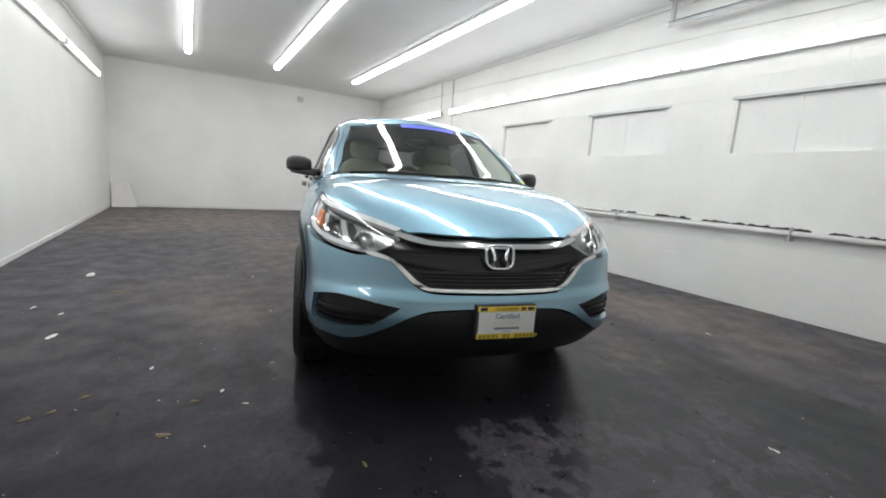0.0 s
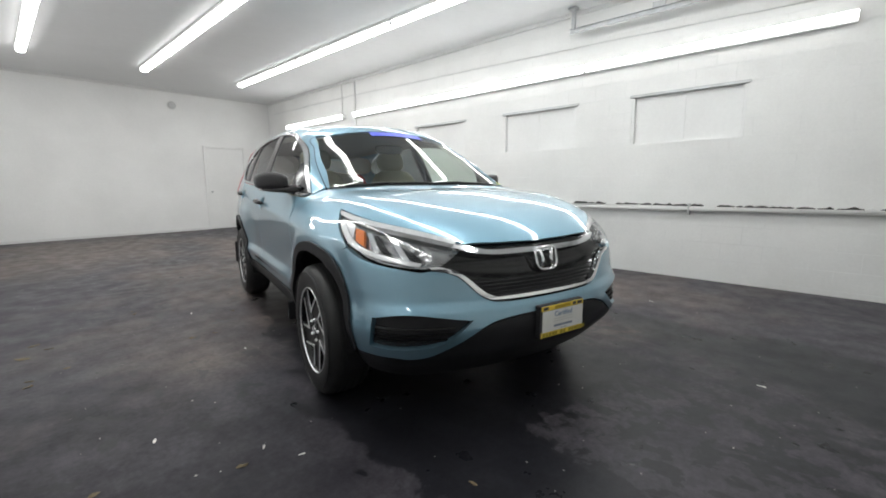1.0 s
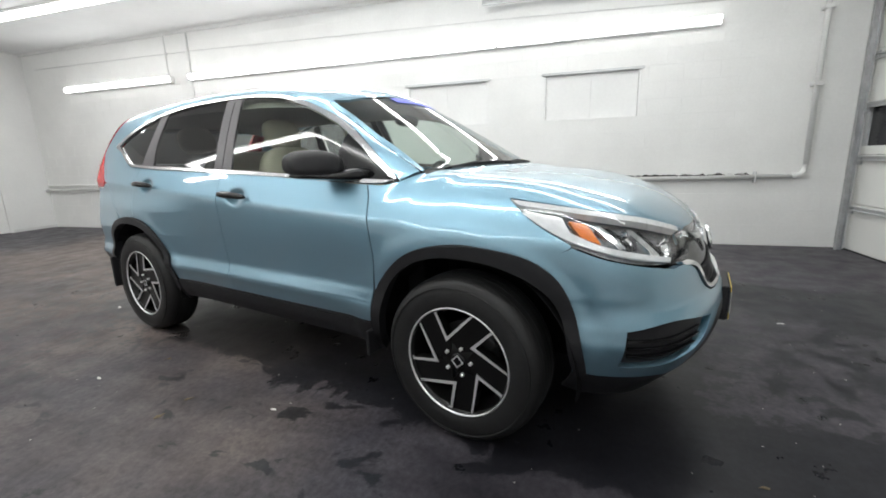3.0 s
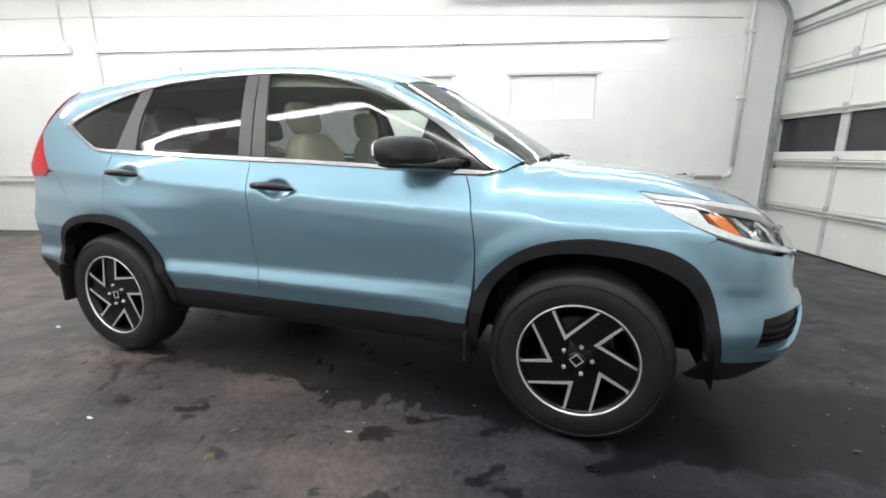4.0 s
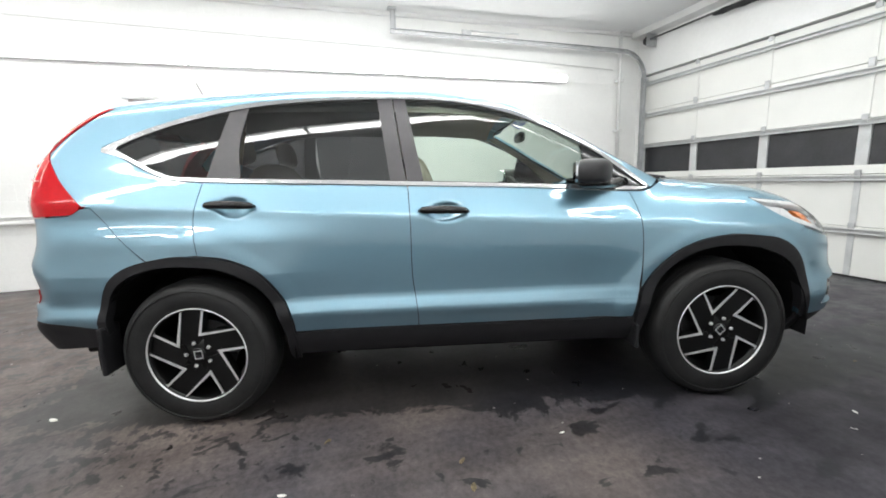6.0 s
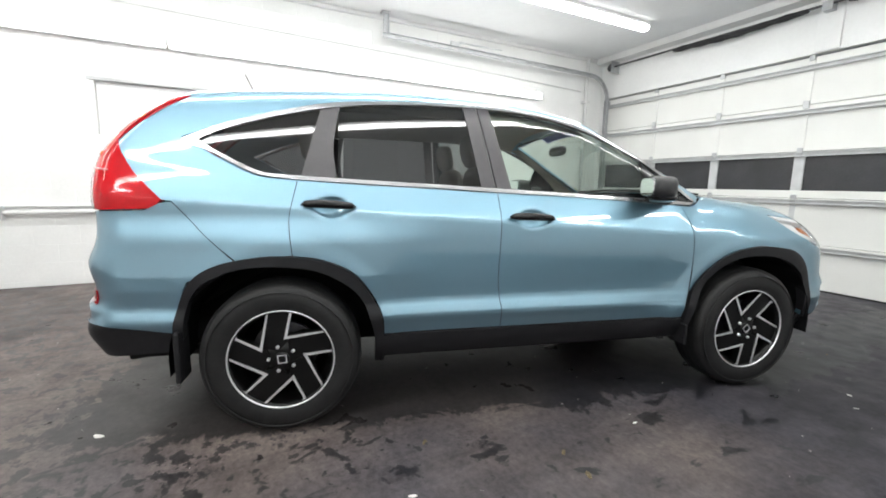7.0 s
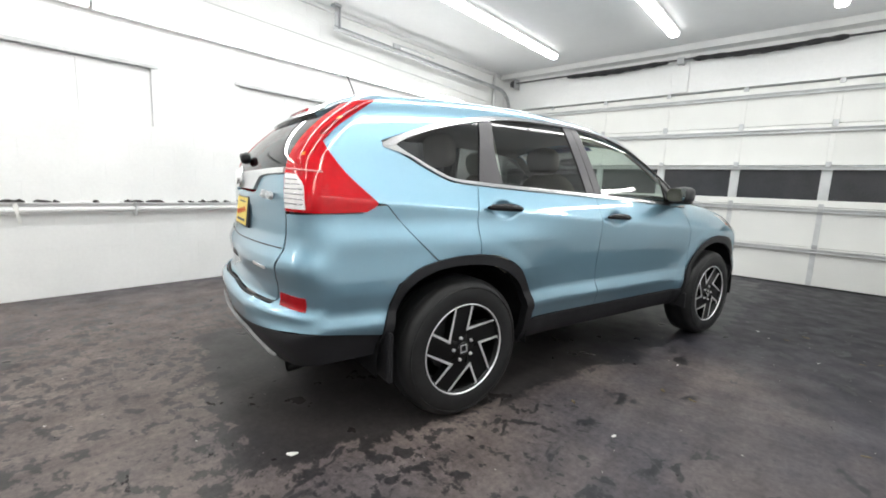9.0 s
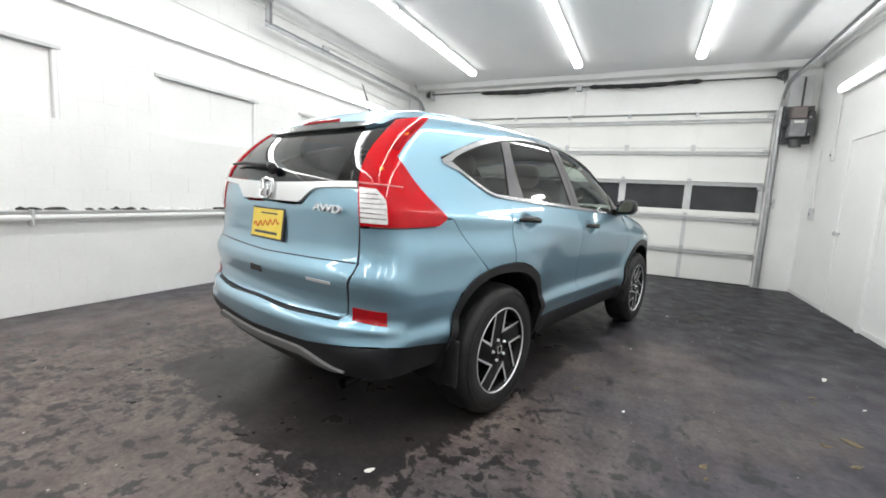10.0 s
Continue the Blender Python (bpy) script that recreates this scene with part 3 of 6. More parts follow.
# ---- fluorescent lights ----
def strip_light(n, wall):
    """One lamp unit, 2.5 m long along y, hanging below its origin, or on a wall facing its +x."""
    lamp = thing("fluorescent_light", pose(0, 0, 0), "white fluorescent batten light, switched on, on the " + wall, "light", "fluorescent lights on the " + wall)
    h = 1.322
    lip, w = (0.0, 0.92) if wall == "ceiling" else (-0.02, 0.72)
    part("housing", boxed(-0.075 * w, 0.075 * w, -h, h, -0.045 + lip, 0.0, 0.008), HOUSING, lamp)
    prof = [(-0.07, -0.046 + lip), (-0.069, -0.072 + lip * 0.3), (-0.058, -0.094), (-0.02, -0.104), (0.02, -0.104), (0.058, -0.094), (0.069, -0.072 + lip * 0.3), (0.07, -0.046 + lip)]

    def strip(k0, k1):
        bm = bmesh.new()
        rings = [[bm.verts.new((x * w, y, z)) for x, z in prof[k0:k1 + 1]] for y in (-h + 0.006, h - 0.006)]
        for j in range(k1 - k0):
            bm.faces.new((rings[0][j], rings[0][j + 1], rings[1][j + 1], rings[1][j]))
        return bm

    lens = part("diffuser", strip(2, 5), LAMP if wall == "ceiling" else WALL_LAMP, lamp, "glowing white diffuser")
    part("side_lens", strip(0, 2), SIDE_LENS if wall == "ceiling" else WALL_SIDE, lens, "dimmer side of the diffuser")
    part("side_lens", strip(5, 7), SIDE_LENS if wall == "ceiling" else WALL_SIDE, lens, "dimmer side of the diffuser")
    for s in (-1, 1):
        bm = bmesh.new()
        ends = [[bm.verts.new((x * w * 1.02, s * (h - d), z)) for x, z in prof] for d in (0.007, 0.0)]
        for j in range(len(prof) - 1):
            bm.faces.new((ends[0][j], ends[0][j + 1], ends[1][j + 1], ends[1][j]))
        for e in ends:
            bm.faces.new(e)
        bmesh.ops.recalc_face_normals(bm, faces=bm.faces)
        part("end_cap", bm, HOUSING, lamp)
    return lamp


first = strip_light(0, "ceiling")
first.matrix_basis = pose(0.19, 1.41, ZC)
for x in (0.19, 1.90, 3.72):
    for i in range(4):
        if x > 0.5 or i:
            copy_thing(first, pose(x, 1.41 + i * 2.672, ZC))
side = strip_light(0, "side wall")
side.matrix_basis = pose(X1, 1.95, 2.69, 0, 90, 0)
for y in (4.61, 7.27, 10.32):
    copy_thing(side, pose(X1, y, 2.69, 0, 90, 0))
for y in (1.55, 4.46, 7.37, 10.26):
    copy_thing(side, pose(X0, y, 2.82, 0, -90, 0))

bd = thing("leaning_board", pose(-1.19, Y1 - 0.20, 0, 0, 0, 3), "white board leaning in the corner against the end wall", "board")
bm = bmesh.new()
face = [(-0.24, 0.0), (0.24, 0.0), (0.11, 0.60), (-0.26, 0.60)]
rows = [[bm.verts.new((x, y, z)) for x, z in face] for y in (0.0, 0.012)]
bm.faces.new(rows[0])
bm.faces.new(rows[1][::-1])
for k in range(4):
    bm.faces.new((rows[0][k], rows[1][k], rows[1][(k + 1) % 4], rows[0][(k + 1) % 4]))
bmesh.ops.recalc_face_normals(bm, faces=bm.faces)
bmesh.ops.transform(bm, matrix=pose(0, 0, 0.003, -16, 0, 0), verts=bm.verts)
part("board", bm, BOARD, bd)
tag = thing("paper_tag", pose(X1 - 0.075, 6.56, 0.70), "torn white paper strip hanging on the grey wall pipe", "paper")
bm = bmesh.new()
rows = [[bm.verts.new((-0.012 * math.sin(3 * f) , 0.016 * k * (1 - 0.3 * f) - 0.02 * f, 0.18 * (1 - f))) for k in (-1, 0, 1)] for f in (i / 6 for i in range(7))]
for p, q in zip(rows, rows[1:]):
    for j in range(2):
        bm.faces.new((p[j], p[j + 1], q[j + 1], q[j]))
geo = bmesh.ops.extrude_face_region(bm, geom=bm.faces[:])
for v in [g for g in geo["geom"] if isinstance(g, bmesh.types.BMVert)]:
    v.co.x += 0.002
bmesh.ops.recalc_face_normals(bm, faces=bm.faces)
part("strip", bm, PAPER, tag, smooth=False)


# ---- the car's shape: x ahead, y to its left, z up, from the middle of its wheelbase ----
def curve(pts):
    """A smooth monotone curve through (x, y) knots."""
    x, y = (np.array(c, float) for c in zip(*pts))
    h, d = np.diff(x), np.diff(y) / np.diff(x)
    m = np.concatenate(([d[0]], np.where(d[1:] * d[:-1] > 0, 2 * d[1:] * d[:-1] / (d[1:] + d[:-1] + 1e-12), 0.0), [d[-1]]))
    def at(v):
        v = np.clip(np.asarray(v, float), x[0], x[-1])
        i = np.clip(np.searchsorted(x, v) - 1, 0, len(h) - 1)
        s = (v - x[i]) / h[i]
        return (y[i] * (1 + 2 * s) + m[i] * h[i] * s) * (1 - s) ** 2 + (y[i + 1] * (3 - 2 * s) + m[i + 1] * h[i] * (s - 1)) * s * s
    return at


SIDE = curve([(.15, .70), (.26, .76), (.34, .825), (.40, .853), (.44, .862), (.50, .877), (.541, .8885), (.549, .8885), (.56, .886), (.585, .8768), (.60, .8708), (.612, .8675), (.625, .8662), (.66, .8675), (.70, .8708), (.75, .8755), (.80, .8805), (.85, .8850), (.90, .8890), (.95, .8920), (.972, .8926), (.984, .8916), (.994, .8890), (1.01, .8822),
              (1.05, .8652), (1.09, .8475), (1.133, .8278), (1.20, .8015), (1.30, .7610), (1.40, .7165), (1.50, .6675), (1.58, .623), (1.66, .56), (1.9, .3)])
TOP = curve([(-2.4, 1.52), (-2.0, 1.602), (-1.6, 1.640), (-1.2, 1.667), (-.7, 1.684), (-.25, 1.672), (.15, 1.638), (.32, 1.621)] + [(x, 1.587 - .53 * (x - .42) - .085 * (x - .42) ** 2) for x in np.linspace(.42, 1.12, 15)] + [(1.165, 1.156), (1.25, 1.146), (1.31, 1.133),
             (1.48, 1.116), (1.7, 1.073), (1.9, 1.016), (2.05, .945), (2.12, .88), (2.3, .6)])
NOSE = curve([(.1, 1.92), (.22, 2.03), (.32, 2.135), (.42, 2.225), (.52, 2.25), (.60, 2.238), (.66, 2.205), (.80, 2.18), (.88, 2.135), (1.0, 2.0), (1.2, 1.5), (1.7, 1.0)])
TAIL = curve([(.1, -2.0), (.25, -2.10), (.38, -2.20), (.50, -2.262), (.585, -2.272), (.612, -2.262), (.635, -2.222), (.66, -2.204), (.70, -2.202), (.75, -2.213), (.785, -2.221), (.81, -2.222), (.84, -2.212), (.89, -2.190), (.94, -2.178), (1.0, -2.175), (1.08, -2.178), (1.16, -2.170), (1.25, -2.15), (1.335, -2.098), (1.42, -2.02), (1.48, -1.95), (1.54, -1.87), (1.7, -1.68)])


def smooth_min(a, b, k):
    h = np.maximum(k - np.abs(a - b), 0) / k
    return np.minimum(a, b) - h * h * k / 4


def inside(x, y, z):
    """Above zero inside the car's body, below zero outside."""
    y = np.abs(y)
    s = np.clip((z - .65) / .25, 0, 1)
    zeta = z + .06 * x * s * s * (3 - 2 * s)
    wide = SIDE(zeta)
    low = np.clip((1.1 - z) / .4, .45, 1)
    wide = wide - .07 * np.clip((x - .75) / 1.2, 0, 2) ** 2 * (1.35 - .6 * low) - .065 * np.clip((-x - .8) / 1.2, 0, 2) ** 2 * (1.5 - .75 * low)
    for wx in (1.31, -1.31):
        r = np.hypot(x - wx, z - .36)
        q, e = np.clip((.76 - r) / .32, 0, 1), np.clip((.60 - r) / .08, 0, 1)
        wide = wide + .010 * q * q * (3 - 2 * q) + (.009 if wx > 0 else .004) * e * e * (3 - 2 * e)
    # the haunch over the rear wheel
    q, e = np.clip((-x - .48) / .52, 0, 1), np.clip((1.037 - z) / .14, 0, 1)
    wide = wide + .031 * q * q * (3 - 2 * q) * e * e * (3 - 2 * e) * np.clip((z - .45) / .3, 0, 1)
    fade = np.clip((x - .25) / .55, 0, 1)
    wide = wide - .016 * fade * fade * np.exp(-((zeta - .55) / .04) ** 2)
    for hx, hz in ((-1.075, 1.067), (-.09, 1.013)):
        wide = wide - .022 * np.exp(-(((x - hx) / .072) ** 2 + ((z - hz) / .040) ** 2) ** 2)
    side = wide - y
    q, b = np.clip((x + .3) / .6, 0, 1), np.clip((x - 1.3) / .4, 0, 1)
    lag = .17 * y ** 2 * q * q * (3 - 2 * q) * (1 - b * b * (3 - 2 * b))
    w = np.clip((x - .5) / .4, 0, 1)
    lag = lag + .9 * np.sqrt(np.maximum(y - .69, 0) ** 2 + .0004) * w * w * (3 - 2 * w) * (1 - b * b * (3 - 2 * b)) - .018 * w * w * (3 - 2 * w) * (1 - b * b * (3 - 2 * b))
    c = np.clip((x - .75) / .5, 0, 1)
    top = TOP(x + lag) - .09 * y ** 2 * np.exp(-((x - .36) / .30) ** 2) - (.075 * y ** 2 + .10 * y ** 4) * (1 - .75 * c * c * (3 - 2 * c)) - z
    front = NOSE(z) - .27 * y ** 2 - .27 * y ** 6 - x
    rear = x - TAIL(z) - .13 * y ** 2 - .30 * y ** 8
    f = smooth_min(side, top, .09 + .08 * c * c * (3 - 2 * c))
    rear = rear - .04 * np.exp(-((z - .58) / .05) ** 2) * np.clip((y - .40) / .35, 0, 1)
    f = smooth_min(f, front, .11)
    return smooth_min(f, rear, .08)


def shoot(start, way, reach=1.6):
    """The last points inside the body on rays from start along way."""
    lo = np.zeros(len(start))
    hi = np.full(len(start), reach)
    for _ in range(26):
        mid = (lo + hi) / 2
        p = start + way * mid[:, None]
        ok = inside(p[:, 0], p[:, 1], p[:, 2]) > 0
        lo, hi = np.where(ok, mid, lo), np.where(ok, hi, mid)
    return start + way * lo[:, None]


def normals(p):
    e = 1e-3
    g = np.stack([inside(*(p + d * e).T) - inside(*(p - d * e).T) for d in np.eye(3)], 1)
    return -g / (np.linalg.norm(g, axis=1, keepdims=True) + 1e-12)


# ways of laying outlines on the body: (u, v) to a ray, and a place to (u, v)
def ray_side(u, v):
    o = np.zeros_like(u)
    return np.stack([u, o, v], 1), np.stack([o, o - 1, o], 1)


def ray_top(u, v):
    o = np.zeros_like(u)
    return np.stack([u, v, o + .7], 1), np.stack([o, o, o + 1], 1)


def ray_front(u, v):
    o, a = np.zeros_like(u), np.radians(u)
    return np.stack([o + 1.0, o, v], 1), np.stack([np.cos(a), -np.sin(a), o], 1)


def ray_rear(u, v):
    o, a = np.zeros_like(u), np.radians(u)
    return np.stack([o - 1.2, o, v], 1), np.stack([-np.cos(a), -np.sin(a), o], 1)


def ray_over(u, v):
    o, a = np.zeros_like(u), np.radians(v)
    return np.stack([u, o, o + .95], 1), np.stack([o, -np.cos(a), np.sin(a)], 1)


def on_body(ray, uv, off=0.0):
    uv = np.asarray(uv, float)
    p = shoot(*ray(uv[:, 0], uv[:, 1]))
    return p + normals(p) * off if off else p


def over(pts):
    """Places near the body as (x, angle) for ray_over."""
    p = np.asarray(pts, float)
    return [tuple(q) for q in np.stack([p[:, 0], np.degrees(np.arctan2(p[:, 2] - .95, np.abs(p[:, 1])))], 1)]


def clip(poly, axis, at, keep_above):
    out = []
    s = 1 if keep_above else -1
    for a, b in zip(poly, poly[1:] + poly[:1]):
        da, db = s * (a[axis] - at), s * (b[axis] - at)
        if da >= 0:
            out.append(a)
        if da * db < 0:
            f = da / (da - db)
            q = [a[0] + (b[0] - a[0]) * f, a[1] + (b[1] - a[1]) * f]
            q[axis] = at
            out.append(tuple(q))
    return out


def rounded(pts, n=4, closed=True):
    """A smooth line through points; repeat a point to keep a corner."""
    p = [np.array(q, float) for q in pts]
    out = []
    m = len(p)
    for i in range(m if closed else m - 1):
        a, b, c, d = p[(i - 1) % m] if closed or i else p[0], p[i], p[(i + 1) % m], p[(i + 2) % m] if closed or i + 2 < m else p[-1]
        if np.allclose(b, c):
            continue
        ma, mb = (0 * b if np.allclose(a, b) else (c - a) / 2), (0 * b if np.allclose(c, d) else (d - b) / 2)
        if np.allclose(a, b) and np.allclose(c, d):
            ma = mb = c - b
        elif np.allclose(a, b):
            ma = (c - b) * 1.0
        elif np.allclose(c, d):
            mb = (c - b) * 1.0
        lim = 1.2 * np.linalg.norm(c - b)
        ma, mb = (v * min(1, lim / (np.linalg.norm(v) + 1e-9)) for v in (ma, mb))
        for k in range(n):
            s = k / n
            out.append(tuple((2 * s**3 - 3 * s**2 + 1) * b + (s**3 - 2 * s**2 + s) * ma + (3 * s**2 - 2 * s**3) * c + (s**3 - s**2) * mb))
    if not closed:
        out.append(tuple(p[-1]))
    return out


def skin(name, ray, outlines, material, parent, off=0.0, cell=(0.03, 0.03), depth=0.014, mirror=False, label="", dome=0.0):
    """A panel of the body: outlines in (u, v), cut into cells, laid on the body, with its edges turned in. mirror: for the car's left side."""
    index, uvs, faces = {}, [], []

    def vert(q):
        k = (round(q[0] * 2e4), round(q[1] * 2e4))
        if k not in index:
            index[k] = len(uvs)
            uvs.append(q)
        return index[k]

    for poly in outlines:
        poly = [tuple(float(c) for c in q) for q in poly]
        us = [q[0] for q in poly]
        for i in range(math.floor(min(us) / cell[0]), math.floor(max(us) / cell[0]) + 1):
            strip = clip(clip(poly, 0, i * cell[0], True), 0, (i + 1) * cell[0], False)
            if len(strip) < 3:
                continue
            vs = [q[1] for q in strip]
            for j in range(math.floor(min(vs) / cell[1]), math.floor(max(vs) / cell[1]) + 1):
                c = clip(clip(strip, 1, j * cell[1], True), 1, (j + 1) * cell[1], False)
                f = []
                for q in c:
                    k = vert(q)
                    if k not in f:
                        f.append(k)
                if len(f) >= 3:
                    faces.append(f)
    base = on_body(ray, uvs)
    nrm = normals(base)
    p = base + nrm * off
    seen = {}
    for f in faces:
        for a, b in zip(f, f[1:] + f[:1]):
            seen[(a, b)] = seen.get((a, b), 0) + 1
    rim = [(a, b) for a, b in seen if (b, a) not in seen]
    verts, norms = [tuple(v) for v in p], [tuple(v) for v in nrm]
    # outward facing
    turn = sum(np.dot(np.cross(p[f[1]] - p[f[0]], p[f[2]] - p[f[0]]), nrm[f[0]]) for f in faces[:: max(1, len(faces) // 60)]) < 0
    low = {}
    n0 = len(verts)
    if depth:
        for a, b in rim:
            for k in (a, b):
                if ("t", k) not in low:
                    for tag, d in (("t", 0.0), ("b", depth)):
                        low[(tag, k)] = len(verts)
                        verts.append(tuple(p[k] - nrm[k] * d))
                        norms.append((0, 0, 0))
        faces = faces + [[low[("t", b)], low[("t", a)], low[("b", a)], low[("b", b)]] for a, b in rim]
    if turn:
        faces = [f[::-1] for f in faces]
    if mirror:
        verts, norms = [(x, -y, z) for x, y, z in verts], [(x, -y, z) for x, y, z in norms]
        faces = [f[::-1] for f in faces]
    me = bpy.data.meshes.new(name)
    me.from_pydata(verts, [], faces)
    me.validate()
    me.polygons.foreach_set("use_smooth", [True] * len(me.polygons))
    if len(me.vertices) == len(norms):
        me.normals_split_custom_set_from_vertices(norms)
    me.materials.append(material)
    ob = new(name, me)
    ob.parent = parent
    return tagged(ob, label)


def both(half):
    """A half outline and its mirror image, for parts across the car's middle (angles or y as first value of (u, v))."""
    return [half, [(-u, v) for u, v in half][::-1]]


def both_v(half):
    return [half, [(u, -v) for u, v in half][::-1]]


def bead(name, ray, pts, r, material, parent, off=0.0, mirror=False, label="", sides=8, flat=1.0):
    """A thin round strip along a line on the body."""
    p = on_body(ray, pts, off)
    if mirror:
        p = p * (1, -1, 1)
    return part(name, tube(bmesh.new(), [tuple(q) for q in p], r, sides), material, parent, label, smooth=True)


def blob(bm, c, size, n=2.6, seg=20, rings=12):
    """A rounded box."""
    def sp(v, e):
        return math.copysign(abs(v) ** (2 / e), v)
    rows = []
    for i in range(rings + 1):
        a = -math.pi / 2 + math.pi * i / rings
        rows.append([bm.verts.new((c[0] + size[0] * sp(math.cos(a), n) * sp(math.cos(b), n), c[1] + size[1] * sp(math.cos(a), n) * sp(math.sin(b), n), c[2] + size[2] * sp(math.sin(a), n)))
                     for b in (2 * math.pi * j / seg for j in range(seg))])
    for q, s in zip(rows, rows[1:]):
        for j in range(seg):
            bm.faces.new((q[j], q[(j + 1) % seg], s[(j + 1) % seg], s[j]))
    bmesh.ops.remove_doubles(bm, verts=bm.verts, dist=1e-5)
    return bm


def lathe(bm, prof, sides=64, axis_y=True):
    """A body of revolution round the y axis from (radius, y) pairs."""
    rings = []
    for r, y in prof:
        rings.append([bm.verts.new((r * math.cos(2 * math.pi * j / sides), y, r * math.sin(2 * math.pi * j / sides))) for j in range(sides)])
    for q, s in zip(rings, rings[1:]):
        for j in range(sides):
            bm.faces.new((q[j], s[j], s[(j + 1) % sides], q[(j + 1) % sides]))
    return bm


def text_mesh(name, words, size, depth, material, m, parent, label=""):
    cu = bpy.data.curves.new(name, "FONT")
    cu.body, cu.size, cu.extrude, cu.align_x, cu.align_y = words, size, depth, "CENTER", "CENTER"
    cu.offset = size * .02
    ob = bpy.data.objects.new(name, cu)
    scene.collection.objects.link(ob)
    me = bpy.data.meshes.new_from_object(ob.evaluated_get(bpy.context.evaluated_depsgraph_get()))
    bpy.data.objects.remove(ob)
    me.materials.clear()
    me.materials.append(material)
    out = new(name, me)
    out.parent = parent
    out.matrix_basis = m
    return tagged(out, label)


car = thing("car", pose(1.893, 3.719, 0.0, 0, 0, -104.2), "teal metallic compact SUV with black cladding, parked on the concrete floor", "car")

# ---- edges that panels share with the lamps ----
HEAD_TOP = rounded([(57.5, 1.030), (57.5, 1.030), (47, 1.004), (33, .957), (24, .912), (21, .892), (21, .892)], 5, closed=False)
HEAD_OUT = rounded([(48.5, .880), (48.5, .880), (54, .955), (57.5, 1.030), (57.5, 1.030)], 4, closed=False)
TAIL_EDGE = rounded([(55.6, 1.09), (55.6, 1.09), (47.9, 1.215), (42.4, 1.342), (42.4, 1.342), (44.5, 1.415), (48.1, 1.492), (51.4, 1.556), (51.4, 1.556)], 5, closed=False)
HEAD_TOP_3D, HEAD_OUT_3D, TAIL_EDGE_3D = on_body(ray_front, HEAD_TOP), on_body(ray_front, HEAD_OUT), on_body(ray_rear, TAIL_EDGE)
notch = min(range(len(TAIL_EDGE)), key=lambda i: TAIL_EDGE[i][0])

# ---- lines of the side windows ----
TRIM_TOP = [(-1.715, 1.365), (-1.58, 1.417), (-1.44, 1.466), (-1.29, 1.508), (-1.09, 1.552), (-.87, 1.575), (-.61, 1.588), (-.35, 1.591), (-.15, 1.583), (.08, 1.556), (.28, 1.503), (.44, 1.442), (.58, 1.375), (.71, 1.294), (.83, 1.205), (.92, 1.136)]
TRIM_LOW = [(.955, 1.105), (.90, 1.088), (.79, 1.09), (.40, 1.112), (.03, 1.13), (-.30, 1.143), (-.57, 1.157), (-.96, 1.172), (-1.24, 1.187), (-1.39, 1.205), (-1.51, 1.257), (-1.60, 1.305)]
GLASS_TOP = curve([(-1.65, 1.352), (-1.62, 1.372), (-1.49, 1.425), (-1.32, 1.477), (-1.07, 1.532), (-.86, 1.558), (-.61, 1.572), (-.35, 1.575), (-.09, 1.562), (.08, 1.538), (.28, 1.483), (.44, 1.419), (.58, 1.350), (.71, 1.268), (.80, 1.199), (.925, 1.108)])
GLASS_LOW = curve([(-1.65, 1.352), (-1.62, 1.333), (-1.55, 1.295), (-1.45, 1.245), (-1.36, 1.212), (-1.21, 1.202), (-.57, 1.174), (.03, 1.147), (.40, 1.128), (.77, 1.108), (.925, 1.099)])


def band(x0, x1, lo=GLASS_LOW, hi=GLASS_TOP, lean0=0.0, lean1=0.0):
    """The part of the window line between two edges; lean: how far the upper end of an edge stands off."""
    n = 26
    xb = np.linspace(x0, x1, n)
    xt = np.linspace(x0 + lean0, x1 + lean1, n)
    return [(x, float(lo(x))) for x in xb] + [(x, float(hi(x))) for x in xt[::-1]]


ARCH_F = [(.85, .30), (.855, .40), (.885, .585), (.95, .692), (1.055, .788), (1.18, .838), (1.33, .857), (1.47, .849), (1.605, .821), (1.710, .749), (1.774, .62), (1.815, .41)]
ARCH_F_IN = [(1.772, .41), (1.728, .61), (1.655, .712), (1.50, .782), (1.33, .804), (1.18, .79), (1.05, .73), (.95, .61), (.895, .40), (.885, .30)]
ARCH_R = [(-.838, .30), (-.842, .45), (-.852, .55), (-.905, .66), (-.99, .766), (-1.125, .826), (-1.29, .848), (-1.41, .843), (-1.565, .810), (-1.668, .745), (-1.726, .64), (-1.765, .47)]
ARCH_R_IN = [(-1.725, .47), (-1.69, .64), (-1.61, .738), (-1.47, .792), (-1.32, .802), (-1.15, .782), (-1.01, .71), (-.93, .61), (-.885, .45), (-.88, .30)]

